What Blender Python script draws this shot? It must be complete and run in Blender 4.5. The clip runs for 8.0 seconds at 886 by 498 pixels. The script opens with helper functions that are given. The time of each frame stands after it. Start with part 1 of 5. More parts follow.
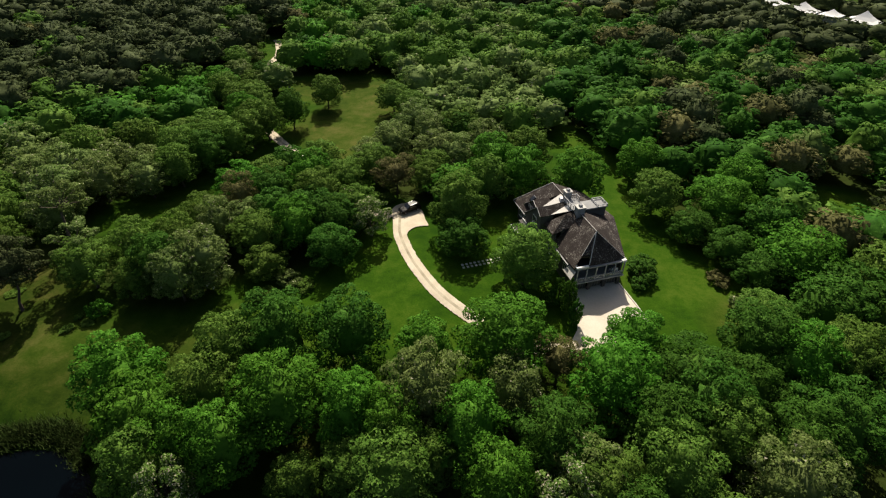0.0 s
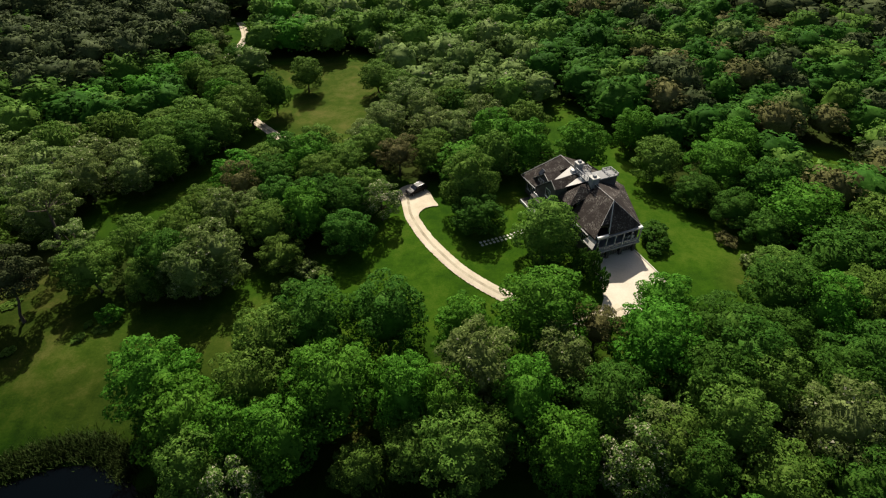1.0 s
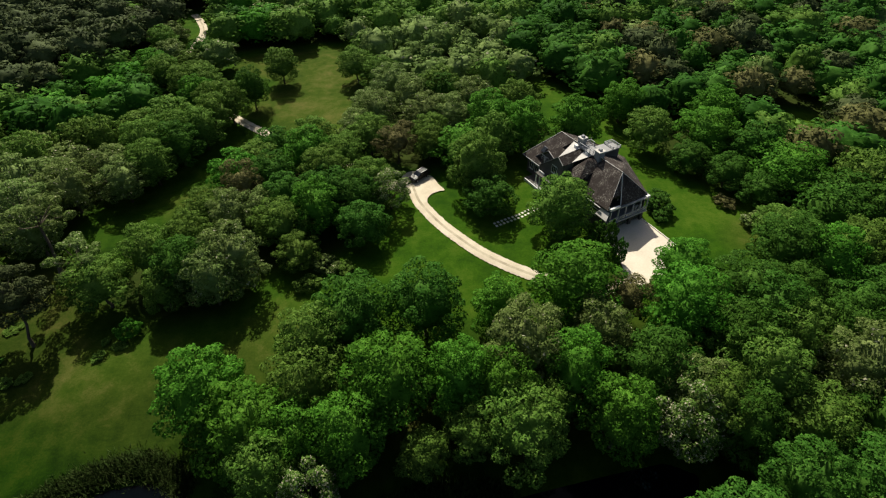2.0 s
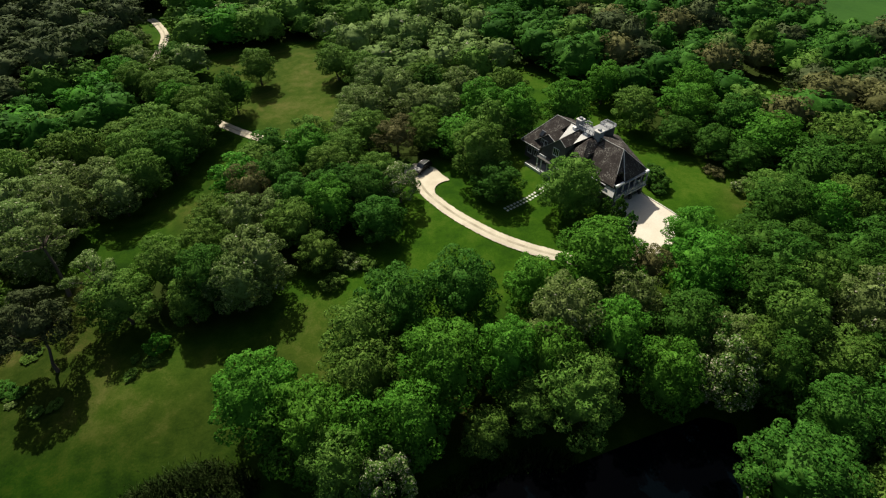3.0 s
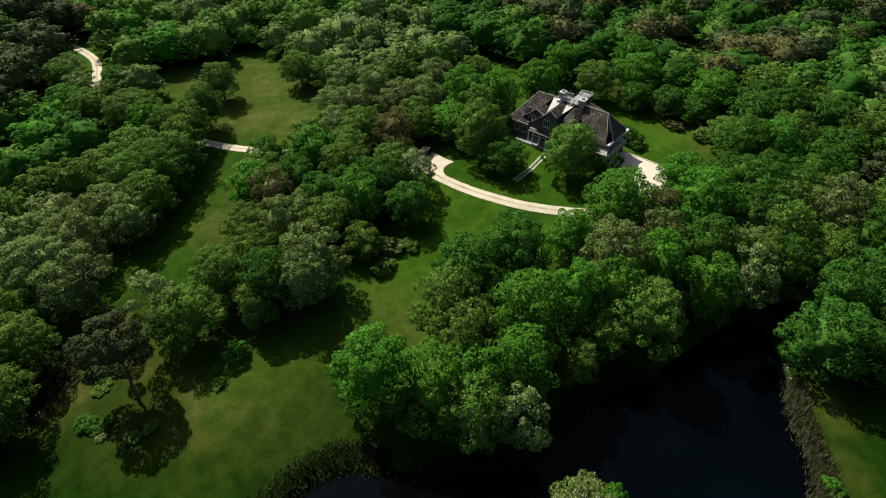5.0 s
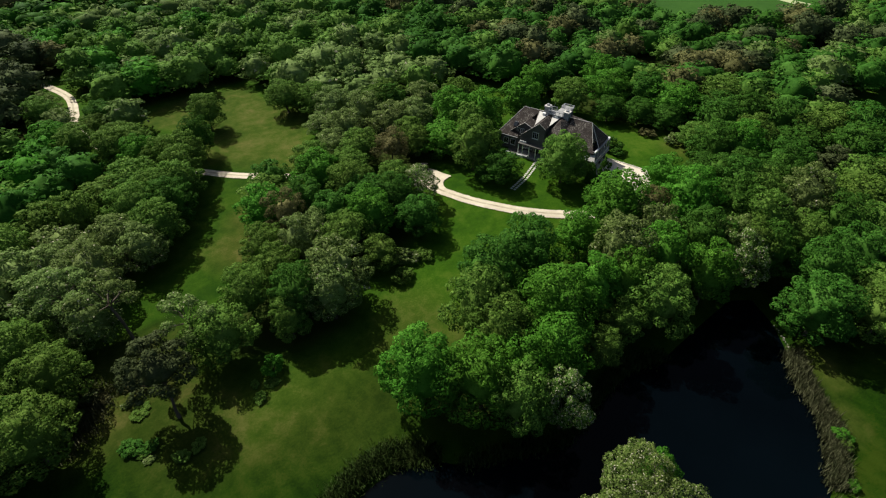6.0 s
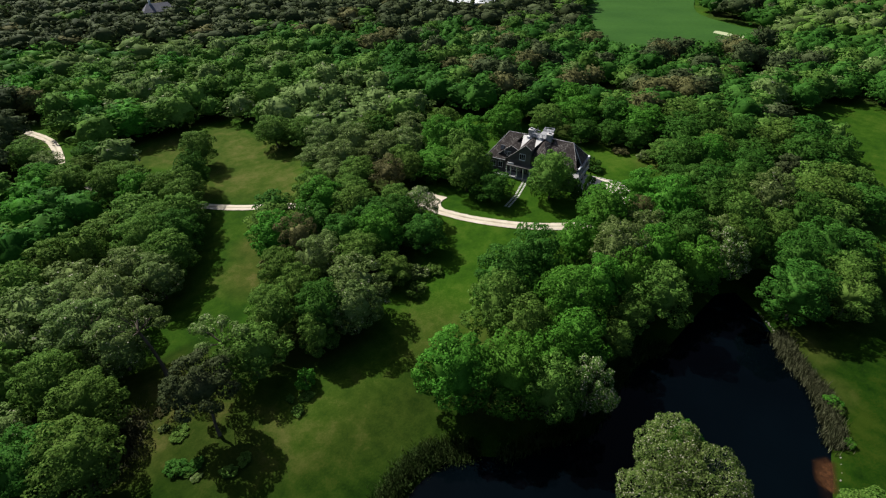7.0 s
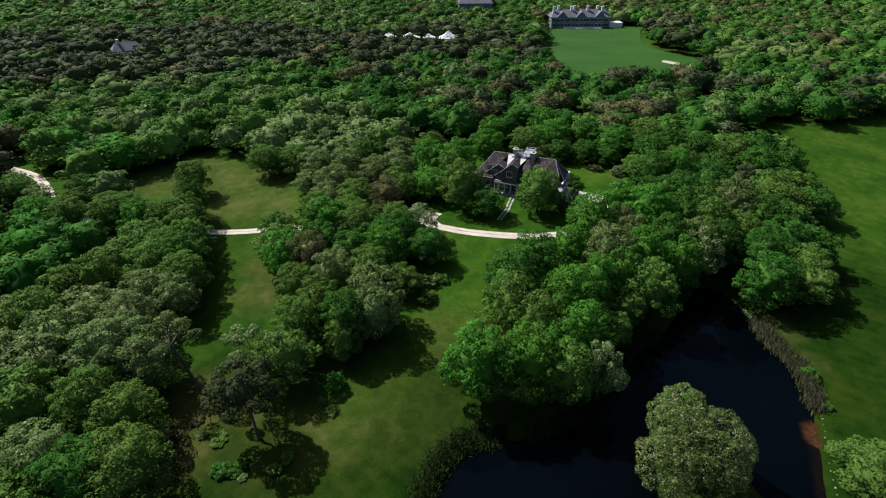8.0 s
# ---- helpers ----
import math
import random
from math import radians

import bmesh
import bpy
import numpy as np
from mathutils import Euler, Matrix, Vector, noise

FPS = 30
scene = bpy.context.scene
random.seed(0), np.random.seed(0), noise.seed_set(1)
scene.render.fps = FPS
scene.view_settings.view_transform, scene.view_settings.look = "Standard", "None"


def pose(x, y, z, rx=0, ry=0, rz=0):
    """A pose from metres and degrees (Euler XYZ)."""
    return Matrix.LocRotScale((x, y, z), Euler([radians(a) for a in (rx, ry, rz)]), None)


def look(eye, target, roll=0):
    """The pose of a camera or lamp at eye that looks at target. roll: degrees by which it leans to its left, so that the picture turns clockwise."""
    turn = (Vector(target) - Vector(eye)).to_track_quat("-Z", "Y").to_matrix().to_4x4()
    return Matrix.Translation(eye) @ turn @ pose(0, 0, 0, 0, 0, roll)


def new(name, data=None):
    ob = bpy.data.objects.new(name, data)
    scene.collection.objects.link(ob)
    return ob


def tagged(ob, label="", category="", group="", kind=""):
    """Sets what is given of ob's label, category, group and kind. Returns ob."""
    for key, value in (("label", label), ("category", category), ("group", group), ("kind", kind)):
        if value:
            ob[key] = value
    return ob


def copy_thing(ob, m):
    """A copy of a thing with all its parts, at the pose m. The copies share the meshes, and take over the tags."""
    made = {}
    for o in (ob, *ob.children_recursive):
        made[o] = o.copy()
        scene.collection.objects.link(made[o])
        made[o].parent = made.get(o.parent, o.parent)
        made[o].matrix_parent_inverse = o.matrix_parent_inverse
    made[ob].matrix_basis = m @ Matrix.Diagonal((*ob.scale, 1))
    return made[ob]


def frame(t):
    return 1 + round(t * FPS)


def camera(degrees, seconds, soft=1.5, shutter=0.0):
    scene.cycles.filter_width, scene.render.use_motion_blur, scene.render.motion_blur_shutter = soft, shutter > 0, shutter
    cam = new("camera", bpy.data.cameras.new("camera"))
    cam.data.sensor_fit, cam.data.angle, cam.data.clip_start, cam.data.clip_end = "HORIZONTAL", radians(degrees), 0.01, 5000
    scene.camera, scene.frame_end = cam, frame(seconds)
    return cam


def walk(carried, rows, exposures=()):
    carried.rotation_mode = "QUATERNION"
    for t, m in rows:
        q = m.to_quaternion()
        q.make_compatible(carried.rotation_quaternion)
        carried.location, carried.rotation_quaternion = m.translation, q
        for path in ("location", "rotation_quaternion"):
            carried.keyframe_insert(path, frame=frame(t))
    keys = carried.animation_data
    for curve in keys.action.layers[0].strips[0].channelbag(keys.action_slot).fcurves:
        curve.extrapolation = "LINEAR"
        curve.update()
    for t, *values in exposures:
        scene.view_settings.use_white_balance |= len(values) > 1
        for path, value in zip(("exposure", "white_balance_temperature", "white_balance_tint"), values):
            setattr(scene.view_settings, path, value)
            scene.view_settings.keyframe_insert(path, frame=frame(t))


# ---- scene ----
cam = camera(80.5, 8.0, soft=1.2)
PATH = [
    (0, (-0.00, 1.24, 64.05), (-0.68, 80.52, 3.12), 0.55),
    (0.5, (-5.66, 1.57, 63.75), (-2.57, 79.62, 1.31), 0.47),
    (1, (-11.56, 1.96, 63.49), (-4.37, 78.65, -0.28), 0.36),
    (1.5, (-17.49, 2.68, 63.54), (-6.14, 77.73, -1.56), 0.08),
    (3, (-35.34, 4.58, 64.37), (-11.94, 75.03, -2.63), -0.66),
    (3.5, (-41.68, 5.06, 64.55), (-14.17, 73.81, -2.65), -0.79),
    (4, (-48.12, 5.57, 64.88), (-16.77, 72.38, -2.60), -0.90),
    (4.5, (-54.49, 5.96, 64.88), (-19.43, 71.05, -2.45), -1.00),
    (6, (-73.70, 8.24, 65.18), (-25.76, 69.66, 2.51), -0.69),
    (6.5, (-80.02, 8.79, 65.19), (-27.60, 69.33, 5.31), -0.61),
    (7, (-86.26, 9.30, 65.40), (-29.71, 68.67, 8.16), -0.58),
    (7.5, (-92.67, 9.73, 65.59), (-32.25, 67.65, 10.87), -0.53),
    (8, (-99.29, 10.12, 65.58), (-35.16, 66.37, 13.40), -0.35),
]
walk(cam, [(t, look(eye, target, roll)) for t, eye, target, roll in PATH], exposures=[(0, 0.41, 6950, 11), (3.5, 0.38, 6600, 6), (6.2, 0.38, 6400, 8), (8, 0.39, 5750, 16)])

SUN_ELEV, SUN_AZ = 46.0, -2.5          # degrees; azimuth clockwise from +y
world = bpy.data.worlds.new("sky")
scene.world = world
world.use_nodes = True
wn = world.node_tree
sky = wn.nodes.new("ShaderNodeTexSky")
sky.sky_type = "NISHITA"
sky.sun_disc = False
sky.sun_elevation = radians(SUN_ELEV)
sky.sun_rotation = radians(SUN_AZ)
sky.air_density, sky.dust_density, sky.ozone_density = 0.8, 3.0, 0.6
wn.nodes["Background"].inputs["Strength"].default_value = 0.065
wn.links.new(sky.outputs["Color"], wn.nodes["Background"].inputs["Color"])
sun_data = bpy.data.lights.new("sun", "SUN")
sun_data.energy, sun_data.angle, sun_data.color = 5.0, radians(0.53), (1.0, 0.95, 0.84)
sun = new("sun", sun_data)
SUN_WAY = Vector((math.sin(radians(SUN_AZ)) * math.cos(radians(SUN_ELEV)), math.cos(radians(SUN_AZ)) * math.cos(radians(SUN_ELEV)), math.sin(radians(SUN_ELEV))))
sun.matrix_world = look(Vector((0, 0, 200)) + SUN_WAY * 100, Vector((0, 0, 200)))

# ---------------------------------------------------------------- materials


def material(name, rough=0.8, spec=0.3, metal=0.0):
    m = bpy.data.materials.new(name)
    m.use_nodes = True
    b = m.node_tree.nodes["Principled BSDF"]
    b.inputs["Roughness"].default_value, b.inputs["Metallic"].default_value = rough, metal
    b.inputs["Specular IOR Level"].default_value = spec
    return m, m.node_tree, b


def node(nt, kind, **inputs):
    n = nt.nodes.new(kind)
    for key, value in inputs.items():
        n.inputs[key.replace("_", " ")].default_value = value
    return n


def noise_of(nt, scale, detail=4.0, rough=0.6, coords=None):
    n = node(nt, "ShaderNodeTexNoise", Scale=scale, Detail=detail, Roughness=rough)
    if coords is not None:
        nt.links.new(coords, n.inputs["Vector"])
    return n.outputs["Fac"]


def ramp(nt, fac, stops):
    r = nt.nodes.new("ShaderNodeValToRGB")
    el = r.color_ramp.elements
    while len(el) < len(stops):
        el.new(0.5)
    for e, (p, c) in zip(el, stops):
        e.position, e.color = p, (*c, 1.0)
    nt.links.new(fac, r.inputs["Fac"])
    return r.outputs["Color"]


def mix(nt, fac, a, b, mode="MIX"):
    m = nt.nodes.new("ShaderNodeMix")
    m.data_type, m.blend_type = "RGBA", mode
    for socket, value in ((m.inputs["Factor"], fac), (m.inputs["A"], a), (m.inputs["B"], b)):
        if isinstance(value, (int, float)):
            socket.default_value = value
        elif isinstance(value, tuple):
            socket.default_value = (*value, 1.0)
        else:
            nt.links.new(value, socket)
    return m.outputs["Result"]


def maths(nt, op, a, b=0.0, clamp=False):
    m = nt.nodes.new("ShaderNodeMath")
    m.operation, m.use_clamp = op, clamp
    for socket, value in zip(m.inputs, (a, b)):
        if isinstance(value, (int, float)):
            socket.default_value = value
        else:
            nt.links.new(value, socket)
    return m.outputs["Value"]


def bump(nt, bsdf, height, strength, distance):
    b = node(nt, "ShaderNodeBump", Strength=strength, Distance=distance)
    nt.links.new(height, b.inputs["Height"])
    nt.links.new(b.outputs["Normal"], bsdf.inputs["Normal"])


def position(nt):
    return nt.nodes.new("ShaderNodeNewGeometry").outputs["Position"]


def plain(name, low, high, scale=3.0, rough=0.8, spec=0.3, metal=0.0, rise=0.15, depth=0.02):
    """A surface with two scales of variation between two colours."""
    m, nt, b = material(name, rough, spec, metal)
    at = position(nt)
    fine, broad = noise_of(nt, scale * 4, 5, 0.7, at), noise_of(nt, scale * 0.3, 3, 0.5, at)
    f = maths(nt, "ADD", maths(nt, "MULTIPLY", fine, 0.5), maths(nt, "MULTIPLY", broad, 0.5))
    nt.links.new(ramp(nt, f, [(0.35, low), (0.65, high)]), b.inputs["Base Color"])
    bump(nt, b, fine, rise, depth)
    return m


def foliage(name, dark, light, tip, pale=0.0, sheen=0.03, through_light=0.28):
    """Leaves: colour varies leaf by leaf, tree by tree and over the crown; some light passes through."""
    m, nt, b = material(name, 0.7, sheen)
    geo = nt.nodes.new("ShaderNodeNewGeometry")
    info = nt.nodes.new("ShaderNodeObjectInfo")
    leaf = geo.outputs["Random Per Island"]
    clump = noise_of(nt, 1.15, 3, 0.65, geo.outputs["Position"])
    stand = noise_of(nt, 0.07, 2, 0.5, geo.outputs["Position"])
    grain = noise_of(nt, 4.0, 3, 0.7, geo.outputs["Position"])
    f = maths(nt, "ADD", maths(nt, "MULTIPLY", leaf, 0.22), maths(nt, "ADD", maths(nt, "MULTIPLY", clump, 0.50), maths(nt, "MULTIPLY", grain, 0.28)))
    c = ramp(nt, f, [(0.30, dark), (0.49, light), (0.66, tip)])
    vary = maths(nt, "ADD", maths(nt, "MULTIPLY", info.outputs["Random"], 0.5), maths(nt, "MULTIPLY", stand, 0.5))
    hsv = node(nt, "ShaderNodeHueSaturation", Saturation=1.0)
    nt.links.new(maths(nt, "ADD", maths(nt, "MULTIPLY", vary, 0.03), 0.49), hsv.inputs["Hue"])
    nt.links.new(maths(nt, "ADD", maths(nt, "MULTIPLY", vary, 0.6), 0.80), hsv.inputs["Value"])
    nt.links.new(c, hsv.inputs["Color"])
    c = hsv.outputs["Color"]
    if pale:
        c = mix(nt, maths(nt, "GREATER_THAN", leaf, 1.0 - pale), c, (0.42, 0.40, 0.28))
    nt.links.new(c, b.inputs["Base Color"])
    t = nt.nodes.new("ShaderNodeBsdfTranslucent")
    nt.links.new(c, t.inputs["Color"])
    s = node(nt, "ShaderNodeMixShader", Fac=through_light)
    out = nt.nodes["Material Output"]
    nt.links.new(b.outputs["BSDF"], s.inputs[1])
    nt.links.new(t.outputs["BSDF"], s.inputs[2])
    nt.links.new(s.outputs["Shader"], out.inputs["Surface"])
    return m


LEAF = {
    "green": foliage("leaves_green", (0.019, 0.061, 0.006), (0.049, 0.143, 0.012), (0.106, 0.245, 0.029)),
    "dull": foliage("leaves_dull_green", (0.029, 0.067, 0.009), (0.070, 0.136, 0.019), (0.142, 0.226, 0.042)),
    "olive": foliage("leaves_olive", (0.046, 0.076, 0.018), (0.100, 0.150, 0.036), (0.200, 0.258, 0.086), 0.02),
    "dark": foliage("leaves_dark_green", (0.014, 0.044, 0.006), (0.035, 0.096, 0.011), (0.074, 0.160, 0.024)),
    "pine": foliage("needles_pine", (0.016, 0.026, 0.008), (0.042, 0.056, 0.020), (0.082, 0.100, 0.040), through_light=0.12),
    "blossom": foliage("leaves_blossom", (0.024, 0.056, 0.009), (0.085, 0.150, 0.026), (0.21, 0.27, 0.085), 0.16),
    "willow": foliage("leaves_willow", (0.026, 0.054, 0.008), (0.088, 0.138, 0.027), (0.212, 0.258, 0.084), 0.07),
    "brown": foliage("leaves_bronze", (0.034, 0.038, 0.012), (0.092, 0.092, 0.032), (0.175, 0.165, 0.068)),
    "reed": foliage("reed_blades", (0.016, 0.036, 0.007), (0.036, 0.066, 0.014), (0.074, 0.104, 0.032)),
    "dry": foliage("reed_blades_dry", (0.036, 0.044, 0.018), (0.074, 0.080, 0.038), (0.14, 0.138, 0.078)),
}
BARK = plain("bark", (0.055, 0.042, 0.032), (0.14, 0.115, 0.09), 2.0, 0.9, 0.1, rise=0.5)
GRAVEL = plain("pale_gravel", (0.45, 0.385, 0.285), (0.64, 0.57, 0.45), 1.2, 0.95, 0.1, rise=0.4)
CONCRETE = plain("pad_gravel", (0.54, 0.48, 0.39), (0.68, 0.61, 0.51), 0.8, 0.95, 0.1, rise=0.3)
RUT = plain("drive_crown", (0.24, 0.205, 0.14), (0.52, 0.46, 0.35), 1.6, 0.95, 0.1, rise=0.4)
KERB = plain("kerb_stone", (0.55, 0.52, 0.46), (0.74, 0.71, 0.64), 2.0, 0.8, 0.2)
# greyed white: shade in the colour on the balcony front, greyer paint on roof railings
OFFWHITE = plain("dimmed_white_paint", (0.24, 0.25, 0.27), (0.38, 0.385, 0.40), 2.0, 0.6, 0.3, rise=0.05)
WHITE = plain("white_paint", (0.70, 0.70, 0.68), (0.82, 0.82, 0.80), 2.0, 0.5, 0.4, rise=0.05)
GREYWOOD = plain("grey_boards", (0.20, 0.20, 0.20), (0.34, 0.34, 0.34), 2.0, 0.8, 0.2)
LEAD = plain("weathered_grey_roofing", (0.42, 0.40, 0.37), (0.60, 0.58, 0.55), 1.2, 0.7, 0.3)
WALLSHINGLE = plain("weathered_wall_shingles", (0.060, 0.056, 0.052), (0.13, 0.125, 0.118), 1.6, 0.9, 0.2, rise=0.4)
CHIMNEY = plain("chimney_brick", (0.19, 0.195, 0.205), (0.33, 0.335, 0.35), 2.4, 0.9, 0.2, rise=0.5)
# near-black that stands for the shade in the roof notch
BALCONY_SHADE = plain("balcony_shade_black", (0.010, 0.010, 0.011), (0.02, 0.02, 0.02), 1.0, 0.9, 0.1)
BLACKPAINT = plain("black_car_paint", (0.005, 0.005, 0.006), (0.010, 0.010, 0.011), 1.0, 0.38, 0.22, rise=0.0)
RUBBER = plain("tyre_rubber", (0.012, 0.012, 0.012), (0.022, 0.022, 0.022), 6.0, 0.9, 0.2)
STEEL = plain("bare_metal", (0.35, 0.35, 0.36), (0.48, 0.48, 0.49), 3.0, 0.35, 0.5, 0.9)
STONE = plain("bank_stone", (0.18, 0.17, 0.14), (0.40, 0.37, 0.32), 2.0, 0.9, 0.2, rise=0.5)
BUNKER = plain("pale_sand", (0.30, 0.34, 0.17), (0.44, 0.46, 0.28), 0.3, 0.95, 0.1)
FIELDGRASS = plain("mown_field_grass", (0.020, 0.066, 0.007), (0.034, 0.094, 0.011), 0.12, 0.95, 0.1)
FARWALL = plain("mansion_shingle", (0.13, 0.145, 0.17), (0.21, 0.225, 0.25), 0.8, 0.85, 0.2)
FARROOF = plain("mansion_roof", (0.10, 0.10, 0.115), (0.17, 0.17, 0.19), 0.8, 0.8, 0.2)
CANVAS = plain("white_canvas", (0.78, 0.78, 0.76), (0.88, 0.88, 0.86), 0.6, 0.7, 0.2)


def shingle_roof():
    m, nt, b = material("cedar_roof_shingles", 0.9, 0.2)
    at = position(nt)
    fine, patch, speck = noise_of(nt, 5.0, 5, 0.75, at), noise_of(nt, 0.5, 3, 0.6, at), noise_of(nt, 4.2, 5, 0.8, at)
    c = ramp(nt, maths(nt, "ADD", maths(nt, "MULTIPLY", fine, 0.6), maths(nt, "MULTIPLY", patch, 0.4)), [(0.35, (0.019, 0.0145, 0.013)), (0.62, (0.050, 0.039, 0.035))])
    lichen = ramp(nt, speck, [(0.53, (0, 0, 0)), (0.61, (1, 1, 1))])
    c = mix(nt, maths(nt, "MULTIPLY", lichen, maths(nt, "MULTIPLY", ramp(nt, patch, [(0.46, (0.06, 0.06, 0.06)), (0.60, (1, 1, 1))]), 0.9)), c, (0.36, 0.34, 0.30))
    nt.links.new(c, b.inputs["Base Color"])
    wave = node(nt, "ShaderNodeTexWave", Scale=1.4, Distortion=1.2)
    wave.bands_direction = "Z"
    nt.links.new(at, wave.inputs["Vector"])
    bump(nt, b, maths(nt, "ADD", maths(nt, "MULTIPLY", wave.outputs["Fac"], 0.3), fine), 0.35, 0.04)
    return m


SHINGLE = shingle_roof()


def glass_pane():
    m, nt, b = material("window_glass", 0.05, 0.6)
    b.inputs["Base Color"].default_value = (0.012, 0.016, 0.020, 1)
    return m


GLASS = glass_pane()


def pond_water():
    m, nt, b = material("dark_pond_water", 0.06, 0.05)
    at = position(nt)
    nt.links.new(ramp(nt, noise_of(nt, 0.05, 3, 0.5, at), [(0.3, (0.0004, 0.0012, 0.0018)), (0.7, (0.0008, 0.0022, 0.0034))]), b.inputs["Base Color"])
    bump(nt, b, noise_of(nt, 1.6, 3, 0.6, at), 0.05, 0.02)
    return m


WATER = pond_water()


def ground_cover():
    """Lawn, its deep green and shade-darkened parts, rough meadow and woodland floor, by the zones painted on the
    sheet.
    """
    m, nt, b = material("grass_ground", 0.95, 0.03)
    at = position(nt)
    zone = nt.nodes.new("ShaderNodeAttribute")
    zone.attribute_name = "zone"
    sep = nt.nodes.new("ShaderNodeSeparateColor")
    nt.links.new(zone.outputs["Color"], sep.inputs["Color"])
    fine, mid, broad = noise_of(nt, 3.0, 6, 0.75, at), noise_of(nt, 0.35, 5, 0.65, at), noise_of(nt, 0.06, 3, 0.55, at)
    f = maths(nt, "ADD", maths(nt, "MULTIPLY", fine, 0.25), maths(nt, "ADD", maths(nt, "MULTIPLY", mid, 0.35), maths(nt, "MULTIPLY", broad, 0.4)))
    lawn = ramp(nt, f, [(0.40, (0.015, 0.048, 0.003)), (0.50, (0.028, 0.074, 0.004)), (0.60, (0.054, 0.098, 0.009))])
    # deep green turf, with vignette and tree shade darkened into its colour
    deep_shaded = ramp(nt, f, [(0.41, (0.0038, 0.0145, 0.001)), (0.50, (0.0090, 0.028, 0.0013)), (0.59, (0.021, 0.038, 0.003))])
    lawn = mix(nt, sep.outputs["Red"], lawn, deep_shaded)
    rough = ramp(nt, f, [(0.36, (0.024, 0.044, 0.005)), (0.50, (0.052, 0.064, 0.011)), (0.64, (0.120, 0.098, 0.034))])
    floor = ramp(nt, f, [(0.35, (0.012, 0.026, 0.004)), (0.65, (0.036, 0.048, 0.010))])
    edge = maths(nt, "MULTIPLY", maths(nt, "SUBTRACT", mid, 0.5), 0.9)
    tan = maths(nt, "ADD", sep.outputs["Green"], maths(nt, "MULTIPLY", edge, sep.outputs["Green"]), True)
    c = mix(nt, tan, lawn, rough)
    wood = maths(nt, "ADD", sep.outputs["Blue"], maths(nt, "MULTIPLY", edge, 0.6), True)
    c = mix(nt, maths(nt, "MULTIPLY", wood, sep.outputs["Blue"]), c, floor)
    mown = node(nt, "ShaderNodeTexWave", Scale=0.11, Distortion=3.0)
    nt.links.new(at, mown.inputs["Vector"])
    c = mix(nt, maths(nt, "MULTIPLY", mown.outputs["Fac"], 0.04), c, (0.06, 0.11, 0.012))
    nt.links.new(c, b.inputs["Base Color"])
    bump(nt, b, maths(nt, "ADD", fine, mid), 0.5, 0.12)
    return m


GRASS = ground_cover()

# ---------------------------------------------------------------- helpers


def mesh_of(name, verts, faces, mat, smooth=False):
    me = bpy.data.meshes.new(name)
    me.from_pydata([tuple(map(float, v)) for v in verts], [], [tuple(f) for f in faces])
    for one in mat if isinstance(mat, (list, tuple)) else [mat]:
        me.materials.append(one)
    if smooth:
        me.polygons.foreach_set("use_smooth", [True] * len(me.polygons))
    me.update()
    return me


def part(name, bm, mat, parent=None, label=""):
    me = bpy.data.meshes.new(name)
    bm.to_mesh(me)
    bm.free()
    for one in mat if isinstance(mat, (list, tuple)) else [mat]:
        me.materials.append(one)
    ob = new(name, me)
    ob.parent = parent
    return tagged(ob, label)


def box(bm, x0, x1, y0, y1, z0, z1, bevel=0.0):
    vs = bmesh.ops.create_cube(bm, size=1.0)["verts"]
    for v in vs:
        v.co = Vector(((x0 + x1) / 2 + v.co.x * (x1 - x0), (y0 + y1) / 2 + v.co.y * (y1 - y0), (z0 + z1) / 2 + v.co.z * (z1 - z0)))
    if bevel:
        bmesh.ops.bevel(bm, geom=list({e for v in vs for e in v.link_edges}), offset=bevel, segments=1, affect="EDGES")
    return bm


def boxed(*a, bevel=0.0):
    return box(bmesh.new(), *a, bevel=bevel)


def slab(points, thick):
    """A flat polygon of 3D points, given thickness straight downwards."""
    bm = bmesh.new()
    top = [bm.verts.new(p) for p in points]
    low = [bm.verts.new((p[0], p[1], p[2] - thick)) for p in points]
    bm.faces.new(top)
    bm.faces.new(list(reversed(low)))
    n = len(points)
    for i in range(n):
        bm.faces.new((top[i], low[i], low[(i + 1) % n], top[(i + 1) % n]))
    bmesh.ops.recalc_face_normals(bm, faces=bm.faces)
    return bm


def empty(name, m, label, category, group=""):
    e = new(name)
    e.matrix_world = m
    return tagged(e, label, category, group)


def inside(poly, x, y):
    """Whether points lie in a polygon (arrays)."""
    px, py = np.array(poly).T
    hit = np.zeros(np.shape(x), bool)
    j = len(px) - 1
    for i in range(len(px)):
        cross = (py[i] > y) != (py[j] > y)
        with np.errstate(divide="ignore", invalid="ignore"):
            at = (px[j] - px[i]) * (y - py[i]) / (py[j] - py[i]) + px[i]
        hit ^= cross & (x < at)
        j = i
    return hit


def line_distance(line, x, y, closed=False):
    best = np.full(np.shape(x), 1e9)
    pts = list(line) + ([line[0]] if closed else [])
    for (ax, ay), (bx, by) in zip(pts, pts[1:]):
        dx, dy = bx - ax, by - ay
        s = np.clip(((x - ax) * dx + (y - ay) * dy) / (dx * dx + dy * dy + 1e-9), 0, 1)
        best = np.minimum(best, np.hypot(x - ax - s * dx, y - ay - s * dy))
    return best


def signed(poly, x, y):
    """Distance to a polygon's edge, negative inside."""
    d = line_distance(poly, x, y, True)
    return np.where(inside(poly, x, y), -d, d)


